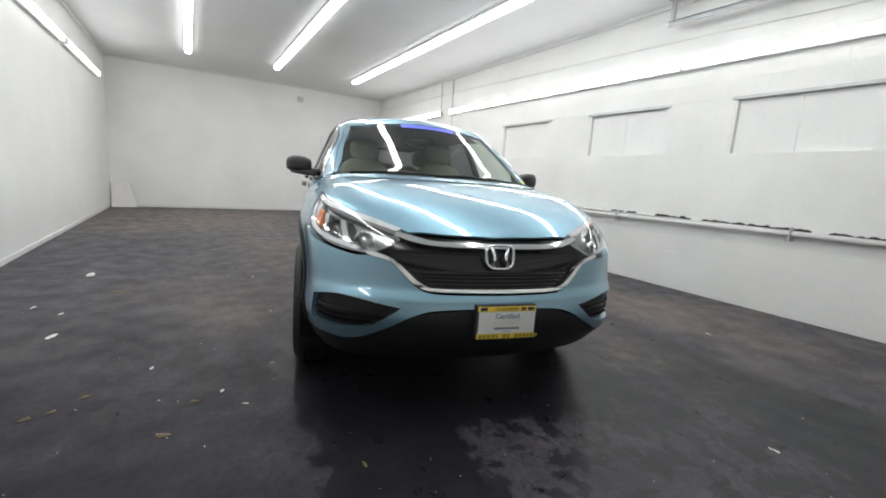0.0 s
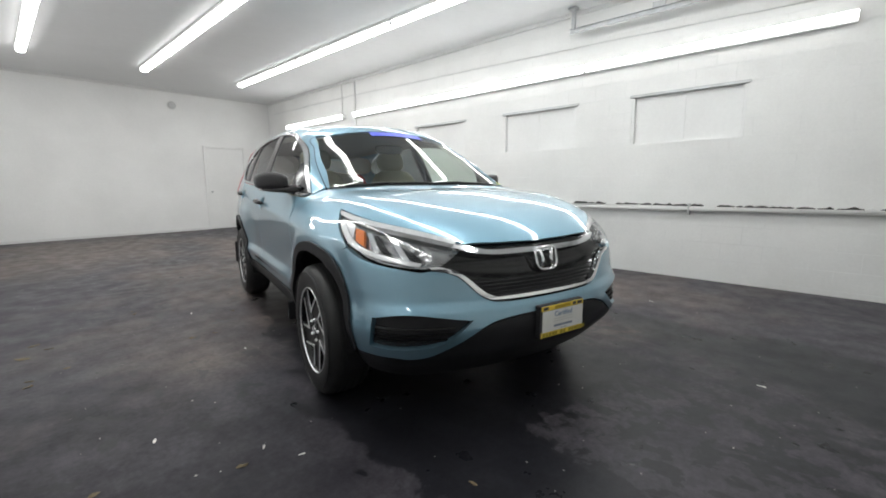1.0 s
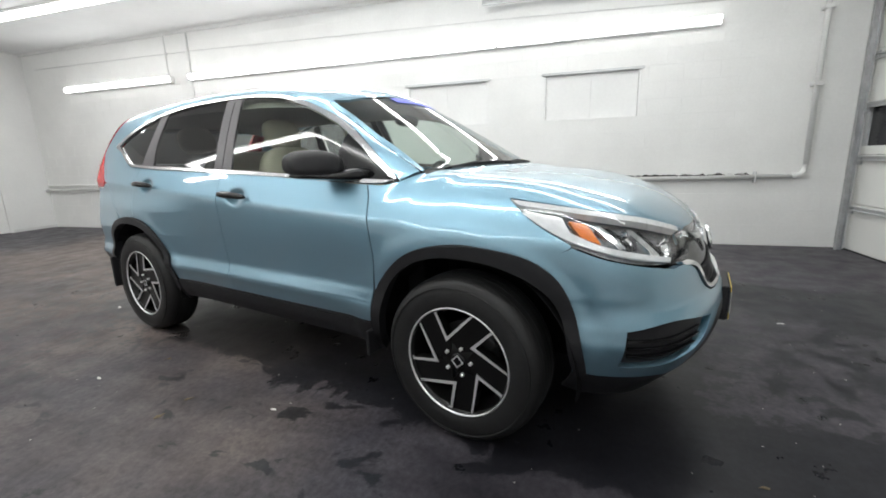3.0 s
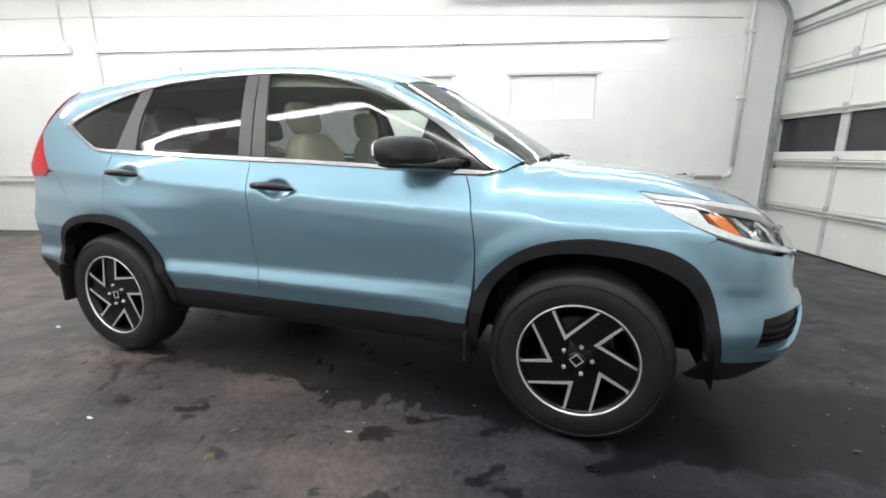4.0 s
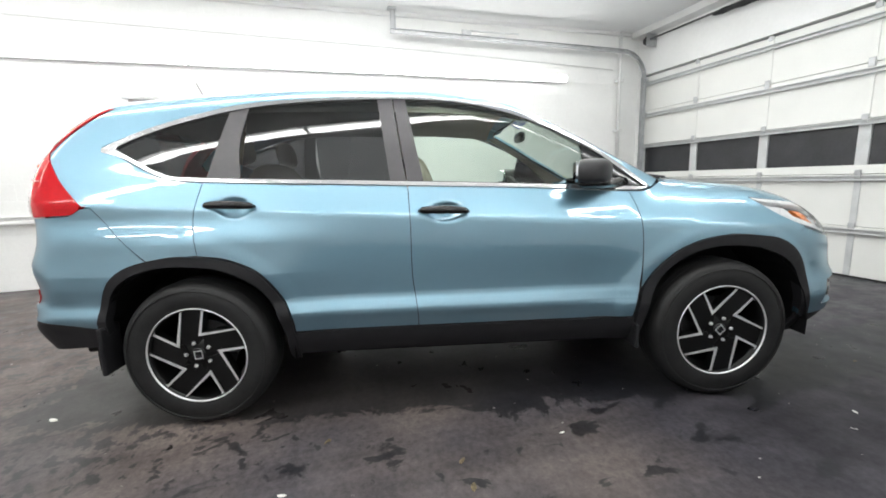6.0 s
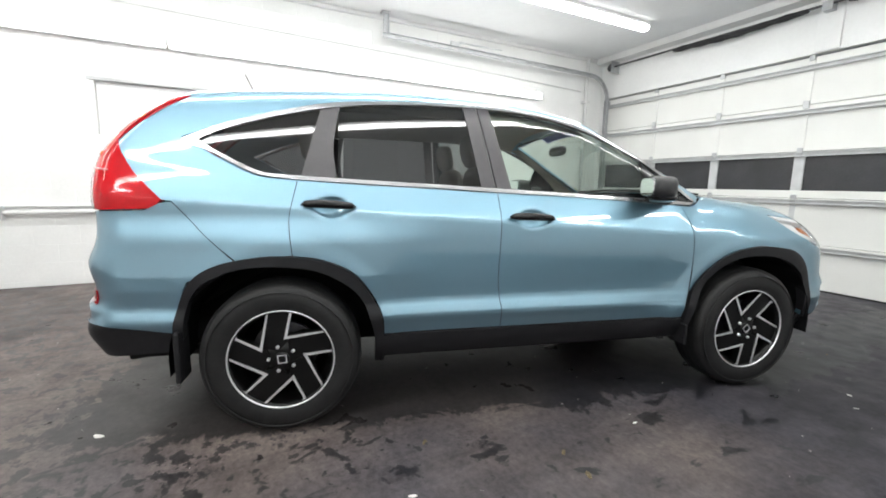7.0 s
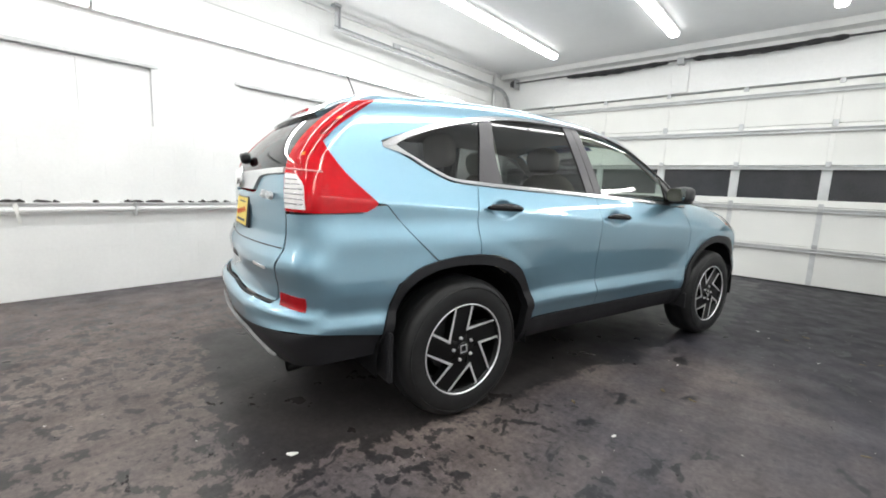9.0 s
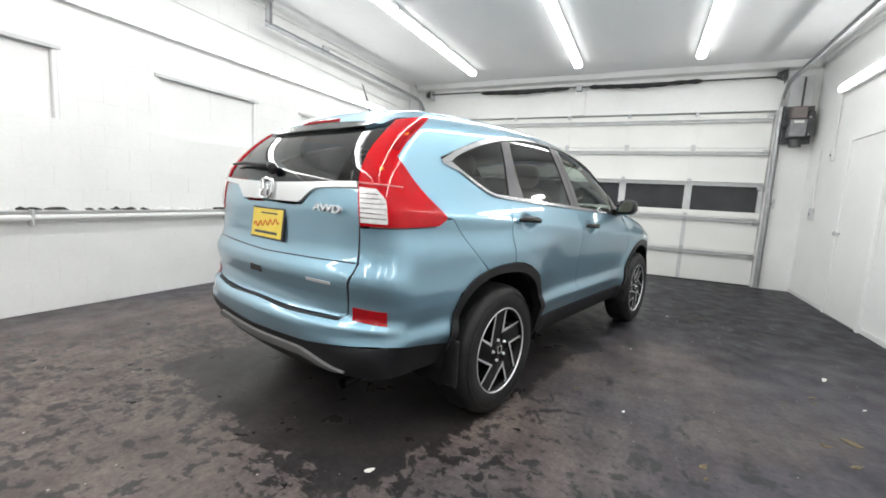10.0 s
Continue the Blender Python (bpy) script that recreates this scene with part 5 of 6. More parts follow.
# plates
def plate(name, m, front):
    pl = new(name)
    pl.parent = car
    pl.matrix_basis = m
    tagged(pl, "white dealer card in a yellow plate frame" if front else "yellow dealer plate in a black frame")
    part("holder", boxed(-.158, .158, -.083, .083, -.03, 0, .006), CLAD, pl)
    if front:
        part("frame", boxed(-.155, .155, -.081, .081, .001, .0045, .002), INK, pl, "black frame")
        for z0, z1 in ((-.079, -.053), (.055, .079)):
            part("frame_print", boxed(-.150, .150, z0, z1, .0045, .008, .001), YELLOW, pl, "yellow printed band")
        part("card", boxed(-.146, .146, -.052, .054, .0085, .0105), PLATE_WHITE, pl)
        text_mesh("lettering", "Certified", .036, .0006, mat("grey_blue_ink", (0.25, 0.32, 0.42), .5), pose(.0, .032, .0112), pl)
        for z, w in ((.008, .07), (-.004, .07)):
            part("print_line", boxed(-w, w, z - .0012, z + .0012, .0106, .0112), mat("pale_ink", (0.5, 0.5, 0.5), .5), pl)
        part("print_line", boxed(-.066, .066, -.033, -.022, .0106, .0112), mat("slate_ink", (0.2, 0.24, 0.3), .5), pl)
        part("print_line", boxed(-.022, .022, -.045, -.043, .0106, .0112), INK, pl)
        for x0, x1 in ((-.14, -.105), (-.06, .055), (.07, .095), (.105, .14)):
            part("print_block", boxed(x0, x1, .060, .075, .0082, .0088), INK if abs(x0) > .1 or x0 > 0.06 else mat("olive_ink", (.42, .30, .02), .5), pl)
        x = -.142
        for w in (.018, .016, .018, .017, .012, 0, .018, .015, 0, .018, .016, .018, .012, .016, .018):
            if w:
                part("print_block", boxed(x, x + w, -.076, -.058, .0082, .0088), mat("olive_ink", (.35, .26, .02), .5), pl)
            x += (w or .014) + .005
    else:
        part("frame", boxed(-.155, .155, -.081, .081, .001, .008, .003), INK, pl)
        part("card", boxed(-.146, .146, -.071, .071, .0085, .0105), YELLOW, pl)
        bm = bmesh.new()
        tube(bm, [(-.12 + .24 * f, .013 * math.sin(f * 31) + .03 * (f - .5), .0112) for f in np.linspace(0, 1, 60)], [.004 if f < .15 else .003 for f in np.linspace(0, 1, 60)], 6)
        part("scribble", bm, INK_RED, pl)
        part("print_line", boxed(-.11, .11, -.055, -.042, .0106, .0112), INK, pl)
        part("print_line", boxed(-.06, .10, .046, .053, .0106, .0112), INK, pl)
    return pl


plate("front_plate", Matrix(((0, 0, 1, 2.262), (1, 0, 0, 0.025), (0, 1, 0, .522), (0, 0, 0, 1))) @ Matrix.Diagonal((.94, .94, 1, 1)), True)
plate("rear_plate", Matrix(((0, 0, -1, -2.178), (-1, 0, 0, 0.0), (0, 1, 0, 1.002), (0, 0, 0, 1))) @ pose(0, 0, 0, -6, 0, 0), False)

# ---- rear end ----
gate_low = rounded([(0, 1.112), (16, 1.112), (20.5, 1.185), (34.2, 1.197), (34.2, 1.197), (34.8, 1.04), (34.8, .88), (33, .80), (33, .665), (31, .642), (31, .642), (15, .635), (0, .64)], 4, closed=False)
tg = skin("tailgate", ray_rear, both(gate_low), PAINT, car, cell=(1.4, .022), depth=.02, label="teal tailgate with dark rear window, closed")
glass = rounded([(0, 1.212), (17, 1.22), (33.8, 1.232), (33.8, 1.232), (34.3, 1.28), (35.3, 1.385), (37.4, 1.455), (39.8, 1.515), (39.8, 1.515), (28, 1.535), (0, 1.545)], 4, closed=False)
skin("rear_glass", ray_rear, both(glass), DARK_TINT, tg, off=-.004, cell=(2, .03), depth=0, label="dark rear window")
chrome = rounded([(0, 1.122), (13, 1.122), (16, 1.126), (19.5, 1.172), (22, 1.19), (34.2, 1.202), (34.2, 1.202), (34.0, 1.226), (34.0, 1.226), (17, 1.214), (0, 1.206)], 4, closed=False)
skin("chrome_garnish", ray_rear, both(chrome), SATIN, tg, off=.012, cell=(1.4, .02), depth=.02, label="satin chrome band over the plate")
emblem(tg, Matrix(((0, 0, -1, -2.190), (-1, 0, 0, 0.0), (0, 1, 0, 1.178), (0, 0, 0, 1))) @ pose(0, 0, 0, -8, 0, 0), .115, .095)
ends = [Vector(v) for v in on_body(ray_rear, [(21.8, 1.093), (30.4, 1.113)])]
rx = (ends[1] - ends[0]).normalized()
nq = rx.cross(Vector((0, 0, 1))).normalized()
uq = nq.cross(rx)
q = (ends[0] + ends[1]) / 2 + nq * .009
text_mesh("lettering", "AWD", .055, .008, SATIN, Matrix(((rx.x, uq.x, nq.x, q.x), (rx.y, uq.y, nq.y, q.y), (rx.z, uq.z, nq.z, q.z), (0, 0, 0, 1))) @ Matrix(((1.45, .25, 0, 0), (0, .8, 0, 0), (0, 0, 1, 0), (0, 0, 0, 1))), tg, "raised chrome letters")
skin("model_badge", ray_rear, [[(21, .778), (28.5, .777), (28.5, .789), (21, .79)]], SATIN, tg, off=.004, cell=(2, .02), label="thin bright badge bar")
bead("gate_crease", ray_rear, [(u, .868 + .0004 * abs(u)) for u in np.linspace(-34.5, 34.5, 40)], .004, SEAM, tg, off=-.002)
part("gate_handle", boxed(-2.222, -2.203, -.01, .11, .752, .790, .008), SEAM, tg, "dark handle recess")
for mirror in (False, True):
    bead("panel_gap", ray_rear, rounded([(34.9, 1.04), (35.1, .88), (33.3, .80), (33.2, .66), (31, .637), (15, .628), (0, .632)], 5, closed=False), .009, SEAM, car, off=-.0095, mirror=mirror)

# spoiler: a lip over the rear window that runs out of the roof and dies away at the lamps
edge = [(-1.845, 90)] + over([(-1.842, .30, 1.585), (-1.835, .46, 1.575), (-1.836, .56, 1.545), (-1.885, .52, 1.508), (-1.915, .42, 1.503), (-1.935, .25, 1.50)]) + [(-1.94, 90)]
sp = skin("spoiler", ray_over, [edge, [(x, 180 - a) for x, a in edge][::-1]], PAINT, car, off=.009, cell=(.02, 1.6), depth=.02, label="teal roof spoiler with red brake light")
# black band laid over the teal stands in for shade on the rear face
lip = [(-1.884, 90)] + over([(-1.882, .30, 1.553), (-1.874, .44, 1.541), (-1.885, .485, 1.517), (-1.915, .42, 1.500), (-1.938, .25, 1.497)]) + [(-1.945, 90)]
skin("spoiler_shade_band", ray_over, [lip, [(x, 180 - a) for x, a in lip][::-1]], GLOSS_BLACK, sp, off=.013, cell=(.02, 1.6), depth=.02, label="black band for the shade on the spoiler's rear face")
p = on_body(ray_over, [(-1.868, a) for a in np.linspace(75, 105, 9)], .010)
part("brake_light", tube(bmesh.new(), [tuple(q) for q in p], .012, 8), RED_DEEP, sp, "red high brake light", smooth=True)

rb_out = ([(0, .628), (15, .622), (31, .628), (33.4, .655), (33.6, .80), (35.4, .88), (35.2, 1.03), (35.2, 1.03), (52.0, 1.044), (55.2, 1.076)] + as_angle([(-1.739, 1.082), (-1.687, 1.022), (-1.639, .969), (-1.554, .884), (-1.491, .824), (-1.56, .805), (-1.63, .765)], -1.2) + [(61.0, .735), (58.6, .64), (57.2, .505), (57.2, .505), (44, .545), (40, .548), (23, .515), (0, .50)])
rb = skin("rear_bumper", ray_rear, both(rb_out), PAINT, car, cell=(1.3, .022), depth=.03, label="teal rear bumper")
lowr = [(0, .494), (23, .509), (40, .542), (44, .539), (57.4, .50), (58, .41), (53, .40), (40, .375), (20, .345), (0, .34)]
skin("lower_bumper", ray_rear, both(lowr), CLAD, car, off=-.006, cell=(2, .03), label="black lower rear bumper")
skid = rounded([(0, .468), (20, .475), (24, .455), (29, .415), (33, .40), (33, .40), (28, .392), (22, .42), (19, .43), (0, .415)], 3, closed=False)
skin("skid_trim", ray_rear, both(skid), mat("dark_silver_plastic", (.19, .19, .19), .45, spread=.15, scale=20), car, off=.012, cell=(2, .03), label="dark silver skid trim")
for mirror in (False, True):
    skin("reflector", ray_rear, [[(34.4, .692), (42.0, .688), (42.2, .628), (34.6, .636)]], RED_DEEP, rb, off=.005, cell=(1.5, .02), mirror=mirror, label="red reflector")
    nz = TAIL_EDGE[notch][1]
    inner_lo = rounded([(35.2, 1.043), (35.2, 1.043), (34.6, 1.12), (34.2, 1.22), (34.3, 1.28), (34.9, nz), (34.9, nz)], 3, closed=False)
    inner_hi = rounded([(34.9, nz), (35.8, 1.39), (37.9, 1.455), (40.6, 1.528), (40.6, 1.528)], 4, closed=False)
    lower = TAIL_EDGE[notch::-1] + [(54.8, 1.072), (53.0, 1.052), (43, 1.043)] + inner_lo
    upper = inner_hi + TAIL_EDGE[:notch - 1:-1]
    tl = skin("tail_lamp", ray_rear, [lower, upper], RED_LENS, car, off=.004, cell=(1.2, .02), depth=.03, mirror=mirror, label="tall red tail lamp with clear lower section")
    skin("reverse_light", ray_rear, [rounded([(35.4, 1.056), (35.4, 1.056), (41.4, 1.056), (41.4, 1.056), (40.8, 1.15), (38.6, 1.198), (38.6, 1.198), (34.7, 1.203), (34.7, 1.203)], 3)], CLEAR_FACET, tl, off=.008, cell=(1.2, .02), depth=.006, mirror=mirror, label="clear faceted reversing light")
    bead("lamp_ridge", ray_rear, rounded([(34.4, 1.222), (39, 1.217), (44, 1.211)], 4, closed=False), .0035, RIDGE, tl, off=.006, mirror=mirror, label="pale raised line")
    skin("lamp_facet", ray_rear, [[(38.8, 1.275), (39.7, 1.278), (39.6, 1.290), (38.9, 1.288)]], AMBER, tl, off=.0075, cell=(1.2, .02), depth=.003, mirror=mirror, label="amber facet")
    skin("lamp_facet", ray_rear, [[(43.6, 1.44), (44.6, 1.444), (44.9, 1.456), (44.0, 1.454)]], AMBER, tl, off=.0075, cell=(1.2, .02), depth=.003, mirror=mirror, label="amber facet")
    arm = TAIL_EDGE[notch + 2:-2]
    skin("lamp_core", ray_rear, [[(u - .5, v) for u, v in arm] + [(u - 2.3, v) for u, v in arm[::-1]]], RED_DEEP, tl, off=.0065, cell=(1.2, .02), depth=.003, mirror=mirror, label="deep red outer band")
    for z in (1.078, 1.098, 1.118, 1.138, 1.158, 1.178):
        bead("facet_line", ray_rear, [(35.2, z), (38, z - .001), (41.0 - max(z - 1.13, 0) * 40, z - .002)], .0028, LAMP_DARK, tl, off=.0085, mirror=mirror, label="grey ridge of the clear facets")

# rear wiper and antenna
w = new("rear_wiper")
w.parent = car
tagged(w, "black rear wiper on the glass")
p = on_body(ray_rear, [(1, 1.272), (-10, 1.288), (-22, 1.30), (-32, 1.295)], .02)
part("blade", tube(bmesh.new(), [tuple(q) for q in p], [.012, .014, .011, .006], 8), CLAD, w, smooth=True)
p = on_body(ray_rear, [(1, 1.262), (-2, 1.285)], .02)
part("pivot", tube(bmesh.new(), [tuple(p[0]), tuple(p[1])], [.026, .02], 12), CLAD, w, smooth=True)
a = new("antenna")
a.parent = car
tagged(a, "black whip antenna at the roof's rear")
za = float(TOP(-1.52))
bm = blob(bmesh.new(), (-1.52, 0, za + .006), (.045, .025, .016), 2)
part("base", bm, CLAD, a, smooth=True)
part("whip", tube(bmesh.new(), [(-1.53, 0, za + .01), (-1.56, 0, za + .08), (-1.60, 0, za + .165)], [.006, .004, .003], 8), CLAD, a, smooth=True)

# ---- mirrors and handles ----
for mirror in (False, True):
    s = 1 if mirror else -1
    mr = new("door_mirror")
    mr.parent = car
    tagged(mr, "black door mirror")
    def section(y, x0, x1, z0, z1, e=3.6):
        out = []
        for k in range(28):
            a = 2 * math.pi * k / 28
            c, n = math.cos(a), math.sin(a)
            out.append(((x0 + x1) / 2 + (x1 - x0) / 2 * math.copysign(abs(c) ** (2 / e), c), s * y, (z0 + z1) / 2 + (z1 - z0) / 2 * math.copysign(abs(n) ** (2 / e), n)))
        return out

    def loft(sections):
        bm = bmesh.new()
        rings = [[bm.verts.new(v) for v in r] for r in sections]
        for p, q in zip(rings, rings[1:]):
            for k in range(28):
                bm.faces.new((p[k], q[k], q[(k + 1) % 28], p[(k + 1) % 28]))
        bm.faces.new(rings[0])
        bm.faces.new(rings[-1][::-1])
        bmesh.ops.recalc_face_normals(bm, faces=bm.faces)
        return bm

    part("shell", loft([section(.842, .575, .70, 1.142, 1.200), section(.85, .558, .715, 1.130, 1.218), section(.88, .535, .712, 1.124, 1.234), section(.93, .515, .692, 1.124, 1.243), section(.975, .502, .660, 1.128, 1.240), section(1.005, .50, .625, 1.136, 1.228), section(1.02, .508, .595, 1.15, 1.208)]),
         mat("black_mirror_shell", (.022, .022, .024), .42, spec=.4, spread=.15, scale=30), mr, "dark grey mirror cap", smooth=True)
    part("arm", loft([section(.79, .62, .84, 1.096, 1.158), section(.83, .605, .79, 1.098, 1.160), section(.88, .56, .735, 1.104, 1.146), section(.95, .52, .68, 1.112, 1.136), section(.99, .51, .64, 1.122, 1.138)]), GLOSS_BLACK, mr, "gloss black lower shell and foot", smooth=True)
    bm = bmesh.new()
    rim = [bm.verts.new((.459 + .012 * (math.cos(a) > 0) * abs(math.cos(a)), s * .928 + s * .075 * math.copysign(abs(math.cos(a)) ** .6, math.cos(a)), 1.183 + .046 * math.copysign(abs(math.sin(a)) ** .6, math.sin(a)))) for a in (2 * math.pi * i / 32 for i in range(32))]
    for v in rim:
        v.co.x = .5105 - .004 * (abs(v.co.y) - .928) / .075 + .016 * (.928 - abs(v.co.y)) / .075
    back = [bm.verts.new(v.co + Vector((.02, 0, 0))) for v in rim]
    bm.faces.new(rim)
    for k in range(32):
        bm.faces.new((rim[k], rim[(k + 1) % 32], back[(k + 1) % 32], back[k]))
    bmesh.ops.recalc_face_normals(bm, faces=bm.faces)
    part("mirror_glass", bm, MIRROR, mr, "mirror glass")
    # inside covers of the windscreen pillar and the roof rail
    skin("pillar_cover", ray_over, [over([(.42, .57, 1.52), (.62, .63, 1.40), (.86, .68, 1.25), (1.02, .70, 1.15), (.90, .76, 1.12), (.72, .72, 1.28), (.50, .66, 1.43), (.36, .62, 1.50)])], LINING, car, off=-.028, cell=(.06, 3), depth=0, mirror=mirror, label="beige inside pillar cover")

doors = [o for o in car.children if o.name.startswith(("front_door", "rear_door"))]
for d in doors:
    front, right = d.name.startswith("front"), d.data.vertices[0].co.y < 0
    (x0, z0), (x1, z1) = ((-.222, 1.018), (.02, 1.008)) if front else ((-1.205, 1.071), (-.968, 1.062))
    p = on_body(ray_side, [(x0, z0), (x1, z1)])
    n = normals(p)
    k = (1, 1, 1) if right else (1, -1, 1)
    pts, rad = [], []
    for i in range(13):
        f = i / 12
        q = p[0] + (p[1] - p[0]) * f
        lift = .012 + .024 * math.sin(math.pi * min(max(f, .0), 1)) ** .5
        pts.append(tuple((q + n[0] * lift) * k))
        rad.append(.009 + .011 * math.sin(math.pi * f) ** .4 if 0 < i < 12 else .006)
    part("handle", tube(bmesh.new(), pts, rad, 12), GLOSS_BLACK, d, "black grab handle", smooth=True)

# ---- wheels ----
def wheel():
    w = new("wheel")
    w.parent = car
    tagged(w, "black alloy wheel with machined silver spokes")
    R = .362
    prof = [(.225, -.10), (.25, -.112), (.30, -.116), (.335, -.105), (.352, -.088), (.359, -.06), (R, -.02), (R, .02), (.359, .06), (.352, .088), (.335, .105), (.30, .116), (.25, .112), (.225, .10)]
    # outer face at y = -.116
    ty = part("tyre", lathe(bmesh.new(), prof, 96), TYRE, w, "black rubber tyre", smooth=True)
    for y in (-.055, -.018, .018, .055):
        part("groove", lathe(bmesh.new(), [(R - .0005, y - .004), (R + .0006, y - .004), (R + .0006, y + .004), (R - .0005, y + .004)], 64), SEAM, ty)
    part("sidewall_ring", lathe(bmesh.new(), [(.318, -.1125), (.3185, -.1165), (.323, -.1165), (.3235, -.111)], 96), TYRE, ty, smooth=True)
    part("barrel", lathe(bmesh.new(), [(.236, -.100), (.228, -.098), (.222, -.07), (.205, -.03), (.20, .08), (.05, .09)], 72), RIM_BLACK, w, smooth=True)
    part("rim_edge", lathe(bmesh.new(), [(.238, -.096), (.238, -.107), (.2355, -.110), (.232, -.109), (.230, -.100)], 96), MACHINED, w, "machined rim edge", smooth=True)
    part("brake_disc", lathe(bmesh.new(), [(.06, .0), (.150, .0), (.150, .03), (.06, .03)], 48), DARK_STEEL, w, "bare steel brake disc")
    part("caliper", boxed(.07, .15, -.01, .05, -.05, .07, .012), DARK_STEEL, w)
    hubp = part("hub", lathe(bmesh.new(), [(.0001, -.086), (.035, -.086), (.078, -.080), (.086, -.06), (.06, .02)], 40), RIM_BLACK, w, smooth=True)
    part("centre_cap", lathe(bmesh.new(), [(.0001, -.094), (.028, -.094), (.034, -.091), (.036, -.084)], 32), GLOSS_BLACK, hubp, smooth=True)
    bm = lathe(bmesh.new(), [(.0225, -.0935), (.0235, -.0960), (.0285, -.0960), (.0295, -.0935)], 4)
    bmesh.ops.rotate(bm, verts=bm.verts, matrix=Matrix.Rotation(math.radians(45), 3, "Y"))
    part("cap_mark", bm, MACHINED, hubp, "small chrome frame")
    for i in range(5):
        a = math.radians(72 * i + 31)
        bm = bmesh.new()
        tube(bm, [(.060 * math.cos(a), -.083, .060 * math.sin(a)), (.060 * math.cos(a), -.094, .060 * math.sin(a)), (.060 * math.cos(a), -.099, .060 * math.sin(a))], [.009, .009, .006], 6)
        part("lug_nut", bm, MACHINED, hubp, "chrome lug nut")

    def prism(pts, y0, y1, spread=1.04):
        bm = bmesh.new()
        c = np.mean(pts, 0)
        top = [bm.verts.new((x, y0, z)) for x, z in pts]
        bot = [bm.verts.new((c[0] + (x - c[0]) * spread, y1, c[1] + (z - c[1]) * spread)) for x, z in pts]
        bm.faces.new(top)
        for j in range(len(pts)):
            k = (j + 1) % len(pts)
            bm.faces.new((top[j], bot[j], bot[k], top[k]))
        bmesh.ops.recalc_face_normals(bm, faces=bm.faces)
        return bm

    def pol(r, deg):
        return (r * math.cos(math.radians(deg)), r * math.sin(math.radians(deg)))

    for i in range(5):
        a = 72 * i + 75
        apex, e1, e2 = np.array(pol(.103, a)), np.array(pol(.233, a - 48)), np.array(pol(.233, a - 1))
        web = [pol(.088, a - 8), pol(.112, a + 2), pol(.231, a), pol(.233, a + 11), pol(.231, a + 23), pol(.15, a + 45), pol(.104, a + 66), pol(.04, a + 36)]
        part("spoke", prism(web, -.086, -.045), RIM_BLACK, w)
        # one V of two bright faces, wider where it meets the hub, with a small flare at the rim
        d1, d2 = ((e - apex) / np.linalg.norm(e - apex) for e in (e1, e2))
        n1, n2 = np.array((-d1[1], d1[0])), np.array((-d2[1], d2[0]))
        bis = (d1 + d2) / np.linalg.norm(d1 + d2)
        reach = .0065 / abs(np.dot(bis, n1))
        wing = np.array(pol(.233, a - 7))
        vee = [apex - bis * reach, e1 - n1 * .0042, e1 + n1 * .0042, apex + bis * reach, e2 - n2 * .005 - d2 * .014, wing, e2 + n2 * .005]
        vee = [tuple(q) for q in vee]
        face = part("spoke_face", prism(vee, -.0945, -.0905, 1.0), MACHINED, w, "machined spoke face")
        part("spoke_side", prism(vee, -.0905, -.045, 1.02), RIM_BLACK, face)
    return w


w0 = wheel()
# wheel's outer face towards -y
spots = ((1.31, -.795, 0, -43), (-1.31, -.795, 0, -5), (1.31, .795, 180, 30), (-1.31, .795, 180, 50))
for i, (x, y, rz, spin) in enumerate(spots):
    m = pose(x, y, .362, 0, 0, rz) @ pose(0, 0, 0, 0, spin, 0)
    if i == 0:
        w0.matrix_basis = m
    else:
        copy_thing(w0, m).parent = car

# wheel housings, floor pan, mud flaps, exhaust
for x in (1.325, -1.32):
    for s in (-1, 1):
        bm = bmesh.new()
        ring = []
        for i in range(21):
            a = math.radians(-7 + 194 * i / 20)
            ring.append([bm.verts.new((x + .468 * math.cos(a), s * y, .36 + .458 * math.sin(a))) for y in (.872, .50)])
        for p, q in zip(ring, ring[1:]):
            bm.faces.new((p[0], p[1], q[1], q[0]))
        bm.faces.new([r[1] for r in ring])
        part("wheel_housing", bm, BLACK_INSIDE, car)
part("floor_pan", boxed(-.83, .87, -.78, .78, .29, .40, .03), BLACK_INSIDE, car)
part("floor_pan", boxed(-2.05, 2.05, -.50, .50, .29, .42, .03), BLACK_INSIDE, car)
part("engine_bulkhead", boxed(.95, 1.05, -.72, .72, .40, .98, .01), BLACK_INSIDE, car)
part("nose_block", boxed(1.70, 2.0, -.5, .5, .30, .80, .03), BLACK_INSIDE, car)
part("boot_floor", boxed(-2.02, -1.0, -.50, .50, .42, .78, .03), DASH, car)
for s in (-1, 1):
    bm = boxed(-1.75, -1.725, s * .83 - .09, s * .83 + .045, .285, .52, .011)
    part("mud_flap", bm, CLAD, car, "black mud flap")
    bm = boxed(.845, .862, s * .845 - .08, s * .845 + .05, .30, .42, .006)
    part("mud_flap", bm, CLAD, car, "black mud flap")
bm = tube(bmesh.new(), [(-1.6, -.52, .30), (-2.0, -.52, .30), (-2.09, -.52, .29)], .028, 18, cap=False)
part("exhaust_pipe", bm, RIM_BLACK, car, "blackened steel tailpipe", smooth=True)

